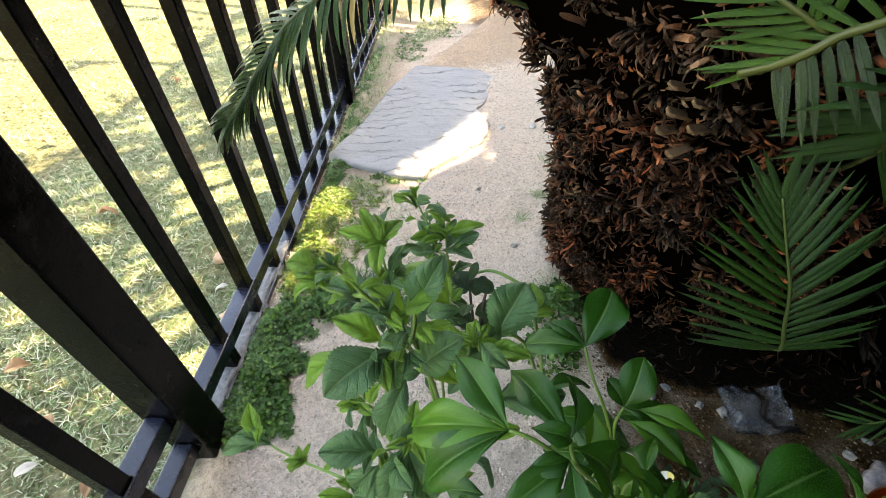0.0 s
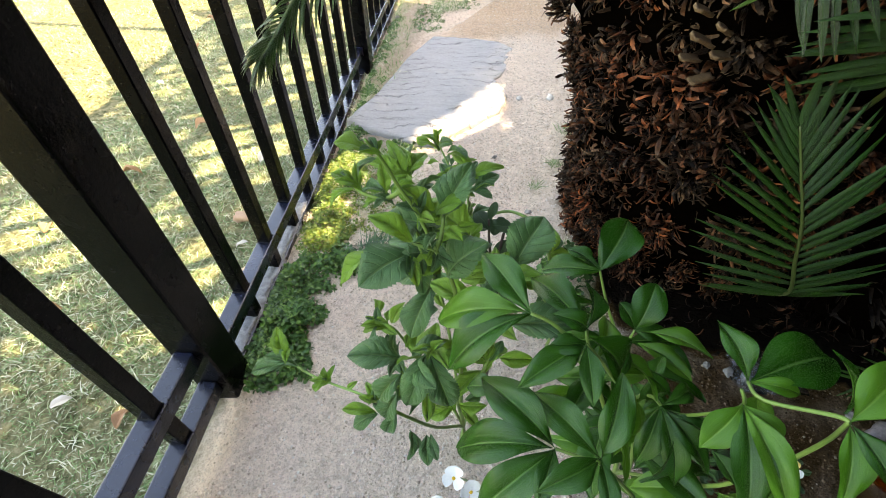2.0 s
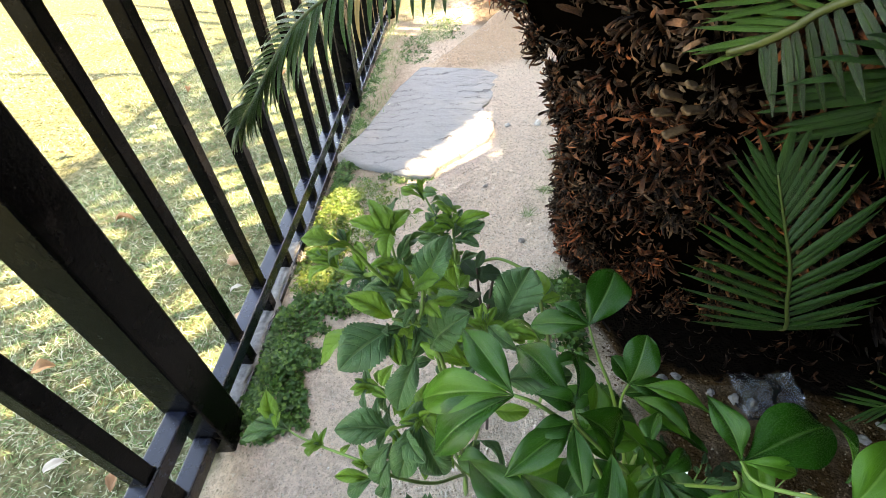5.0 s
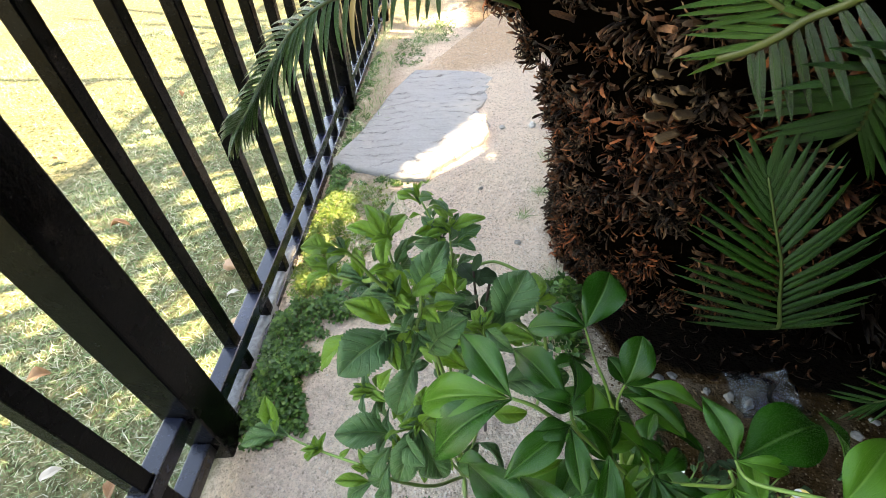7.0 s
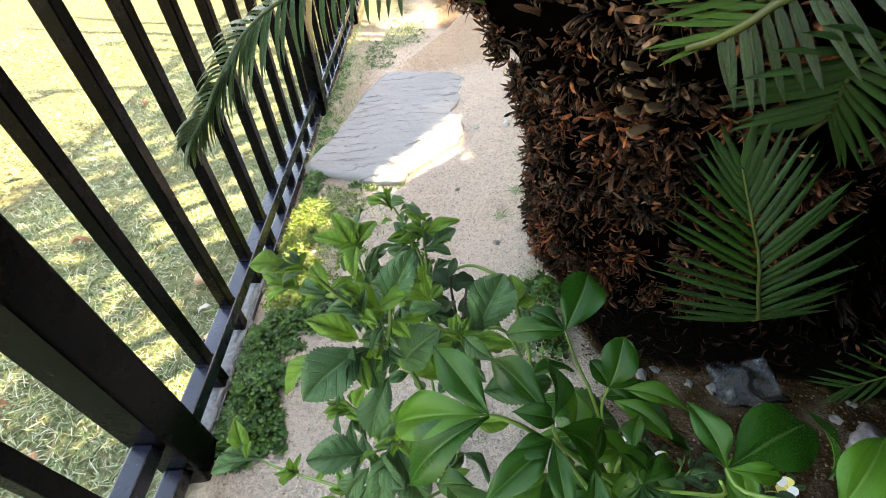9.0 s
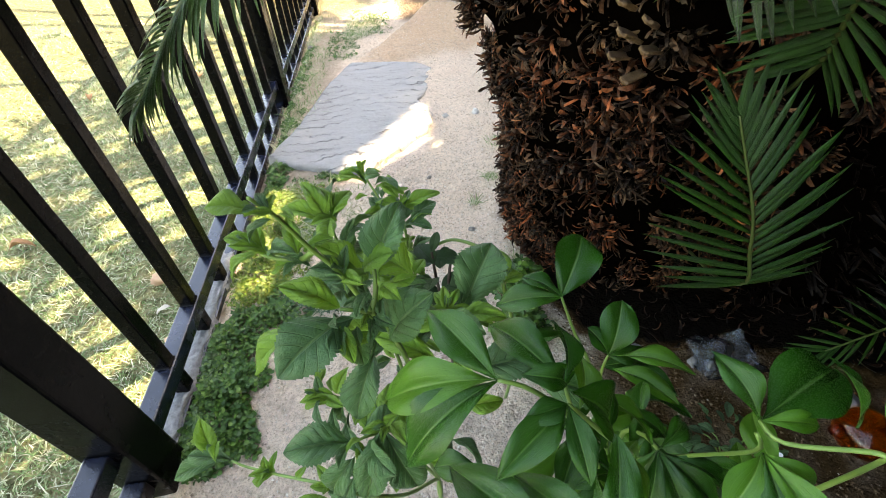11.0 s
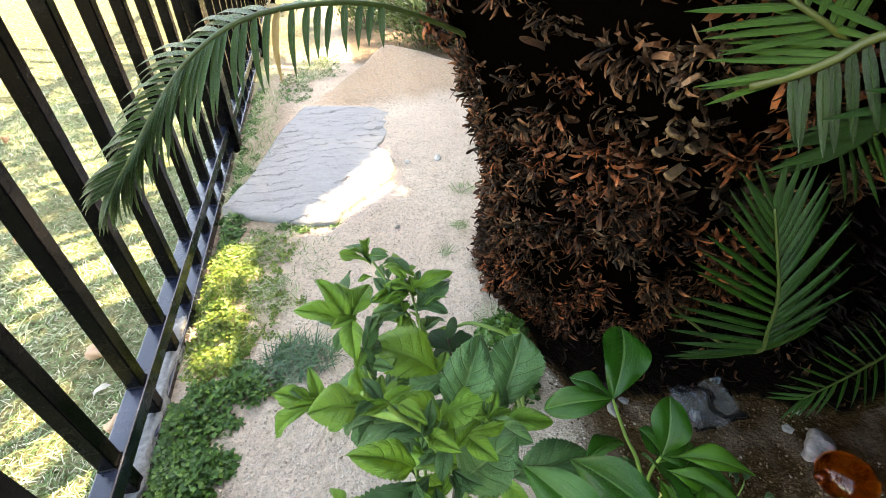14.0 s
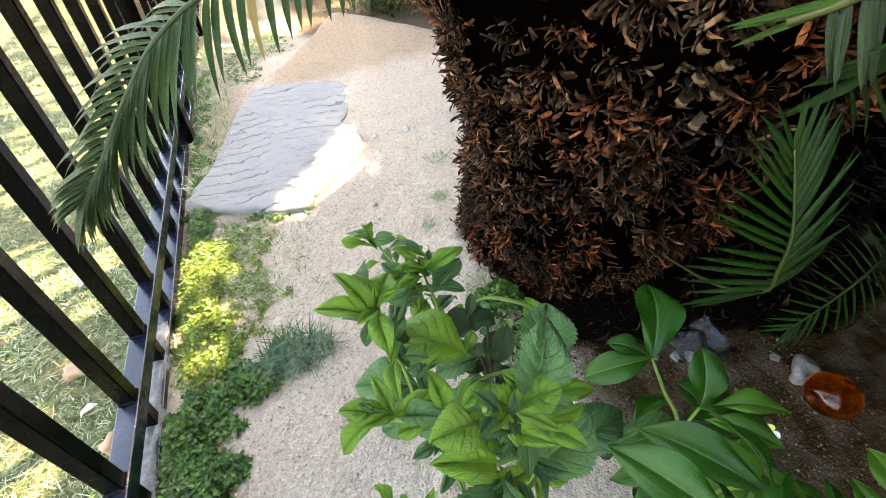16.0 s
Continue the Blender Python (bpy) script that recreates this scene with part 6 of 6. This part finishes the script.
shrub_thing((0.93, 2.18), 0.34, 0.42, 30, 8000, SHRUB, "loose grey-green rosemary-like shrub behind the sand heap", 1, 0.015, 0.035, 0.28)
shrub_thing((0.62, 2.75), 0.32, 0.50, 22, 4500, SHRUB, "dark twiggy shrub behind the sand heap", 2, 0.015, 0.035, 0.4)
shrub_thing((1.50, 2.2), 0.42, 0.6, 24, 5000, HEDGE, "green leafy shrub behind the sand heap", 3, 0.04, 0.09, 0.5)
shrub_thing((1.3, 3.2), 0.7, 0.8, 26, 5000, SHRUB, "tall loose garden shrub beyond the path", 4, 0.03, 0.07, 0.4)
for i, (x, y) in enumerate(((0.55, 5.3), (1.3, 5.1), (2.1, 4.9), (3.0, 4.6), (3.9, 4.2))):
    shrub_thing((x, y), 0.6, 1.0, 22, 7000, HEDGE, "bright green clipped hedge bush beyond the path", 10 + i, 0.03, 0.06, 0.5, "hedge_bush")
# broad leaves behind the trunk
broad = thing("broad_leaf_plant", "broad fresh green leaves behind the sand heap", "plant", at=(1.15, 2.05, gz(1.15, 2.05)))
bgr = random.Random(4)
for i in range(14):
    b = Vector((1.15 + bgr.uniform(-0.12, 0.14), 2.05 + bgr.uniform(-0.08, 0.1), gz(1.15, 2.05) + bgr.uniform(0.02, 0.08)))
    t = b + Vector((bgr.uniform(-0.6, 0.6), bgr.uniform(-0.5, 0.3), bgr.uniform(0.3, 1))).normalized() * bgr.uniform(0.08, 0.15)
    leaf(broad, PEONY_SHAPES[1], b, t, 0.55, bgr.uniform(-30, 30), rng=bgr)


# ---- unseen dark hedge, added beside the cycads to block light ----
def blocker_hedge():
    g = random.Random(44)
    DARK = island_leaf("light_block_hedge_leaf", ((0.0, (0.004, 0.012, 0.004)), (0.7, (0.010, 0.028, 0.008)), (1.0, (0.025, 0.05, 0.015))), 0.55, 0.1, 0.3)
    t = thing("light_block_hedge", "unseen dark hedge added to keep light off the cycads", "hedge", at=(1.9, 0.4, gz(1.9, 0.4)))
    # black boxes that stop skylight from the right, from behind and overhead
    bm = bmesh.new()
    box(bm, (1.42, -1.3, 0.0), (2.2, 0.75, 1.9), 0.12)
    box(bm, (1.55, 0.76, 0.0), (2.2, 1.7, 1.4), 0.12)
    box(bm, (0.42, -1.75, 0.0), (2.2, -0.88, 1.9), 0.12)
    box(bm, (0.72, -1.35, 1.32), (1.7, 0.05, 1.85), 0.12)
    part("light_block_boxes", bm, CORE, t)

    def place(rng):
        f = rng.random()
        if f < 0.15:
            return (rng.uniform(0.38, 1.5), -0.87 + rng.gauss(0, 0.03), rng.uniform(0.08, 1.9)), (0, 1, 0.3)
        if f < 0.35:
            return (rng.uniform(0.65, 1.7), rng.uniform(-1.4, 0.1), rng.choice((1.29, 1.87)) + rng.gauss(0, 0.04)), (-0.5, 0, -0.3)
        if f < 0.6:
            return (1.41 + rng.gauss(0, 0.04), rng.uniform(-1.4, 0.8), rng.uniform(0.08, 1.9)), (-1, 0, 0.3)
        if f < 0.8:
            return (rng.uniform(1.6, 2.25), rng.uniform(-1.4, 0.8), 1.92 + rng.gauss(0, 0.04)), (0, 0, 1)
        return (rng.uniform(1.6, 2.25), 1.72 + rng.gauss(0, 0.04), rng.uniform(0.08, 1.6)), (0, 1, 0.3)

    part("foliage", leafy("foliage", 14000, place, g, DARK, 0.04, 0.08, 0.5), None, t, kind="stuff")


blocker_hedge()


# ---- unseen tree, added to cast the dappled shade ----
def lit(x, y):
    """Stretches of ground kept sunny: the added crown gets no leaves in the sun's way to them."""
    if x < -0.015:
        s = 0.8 * noise.noise((x * 2.4 + 3, y * 3.0, 5)) + 0.9 * noise.noise((x * 8, y * 9, 9))
        return s > 0.25 - 0.52 * smooth((y - 0.7) / 1.5) - 0.58 * smooth((-0.45 - x) / 1.0)
    if y > 1.95 and x < 1.7:
        return noise.noise((x * 5, y * 4, 3)) > -0.28
    if y > 2.6:
        return noise.noise((x * 3, y * 3, 3)) > 0.0
    w = 0.02 * noise.noise((x * 16, y * 16, 1)) + 0.012 * noise.noise((x * 45, y * 45, 8))
    # a bright wedge on the slab's near end, bounded by two straight edges, and a thin streak on the sand beside it
    over = (y - 0.69) - 1.42 * (x - 0.20)
    under = (y - 0.66) - 0.92 * (x - 0.295)
    slab = over < w and under > -0.012 + w * 0.6 and 0.15 < x < 0.50 + w and y > 0.64
    streak = -0.075 < under + w < -0.045 and 0.30 < x < 0.62 and noise.noise((x * 30, y * 30, 2)) > -0.25
    ivy = 0.0 < x < 0.135 + 1.5 * w and 0.29 < y < 0.66 + w and noise.noise((x * 26, y * 20, 4)) > -0.28
    fleck = noise.noise((x * 24, y * 24, 6)) > 0.42 and 0.3 < y < 0.85 and x < 0.55
    return slab or streak or ivy or fleck


def unseen_shade_tree():
    g = random.Random(12)
    top = 3.1
    t = thing("unseen_shade_tree", "unseen leafy tree added to shade the path", "tree", at=(3.7, 2.6, 0.0))
    c = Vector((0, 0.6, 0.08)) + SUN * ((top - 0.08) / SUN.z)
    bm = bmesh.new()
    fork = Vector((3.6, 2.4, 2.0))
    tube(bm, [(3.7, 2.6, -0.1), (3.66, 2.55, 0.5), (3.55, 2.42, 1.1), tuple(fork)], [0.20, 0.16, 0.14, 0.12], 14)
    part("trunk", bm, BARK, t)
    for i in range(12):
        tip = c + Vector((g.uniform(-2.2, 2.0), g.uniform(-2.0, 2.4), g.uniform(-0.2, 0.25)))
        line = bez(fork, fork.lerp(tip, 0.4) + Vector((0, 0, 0.5)), tip, 8)
        bm = bmesh.new()
        tube(bm, line, [0.06 - 0.0062 * k for k in range(9)], 6)
        part("limb", bm, BARK, t)
    vs, fs = [], []
    n = 0
    while n < 46000:
        x, y = (g.uniform(-1.7, 1.9), g.uniform(-1.3, 3.6)) if n % 3 == 1 else (g.uniform(-0.1, 1.5), g.uniform(-0.6, 2.2))
        if lit(x, y):
            continue
        n += 1
        z = top + g.uniform(-0.25, 0.25)
        p = Vector((x, y, 0.08)) + SUN * ((z - 0.08) / SUN.z)
        s = g.uniform(0.04, 0.07) if n % 3 == 1 else g.uniform(0.025, 0.05)
        m = orient(Vector((g.uniform(-1, 1), g.uniform(-1, 1), g.uniform(-0.6, 0.3))), SUN + Vector((g.uniform(-1, 1), g.uniform(-1, 1), g.uniform(-1, 1))) * 0.5)
        o = len(vs)
        for q in ((0, -0.6, 0), (-0.42, 0, 0.08), (0, 0.75, 0), (0.42, 0, 0.08)):
            vs.append(tuple(p + (m.to_3x3() @ Vector(q)) * s))
        fs += [(o, o + 3, o + 2), (o, o + 2, o + 1)]
    part("crown", soup("crown", vs, fs, HEDGE), None, t, kind="stuff")


unseen_shade_tree()
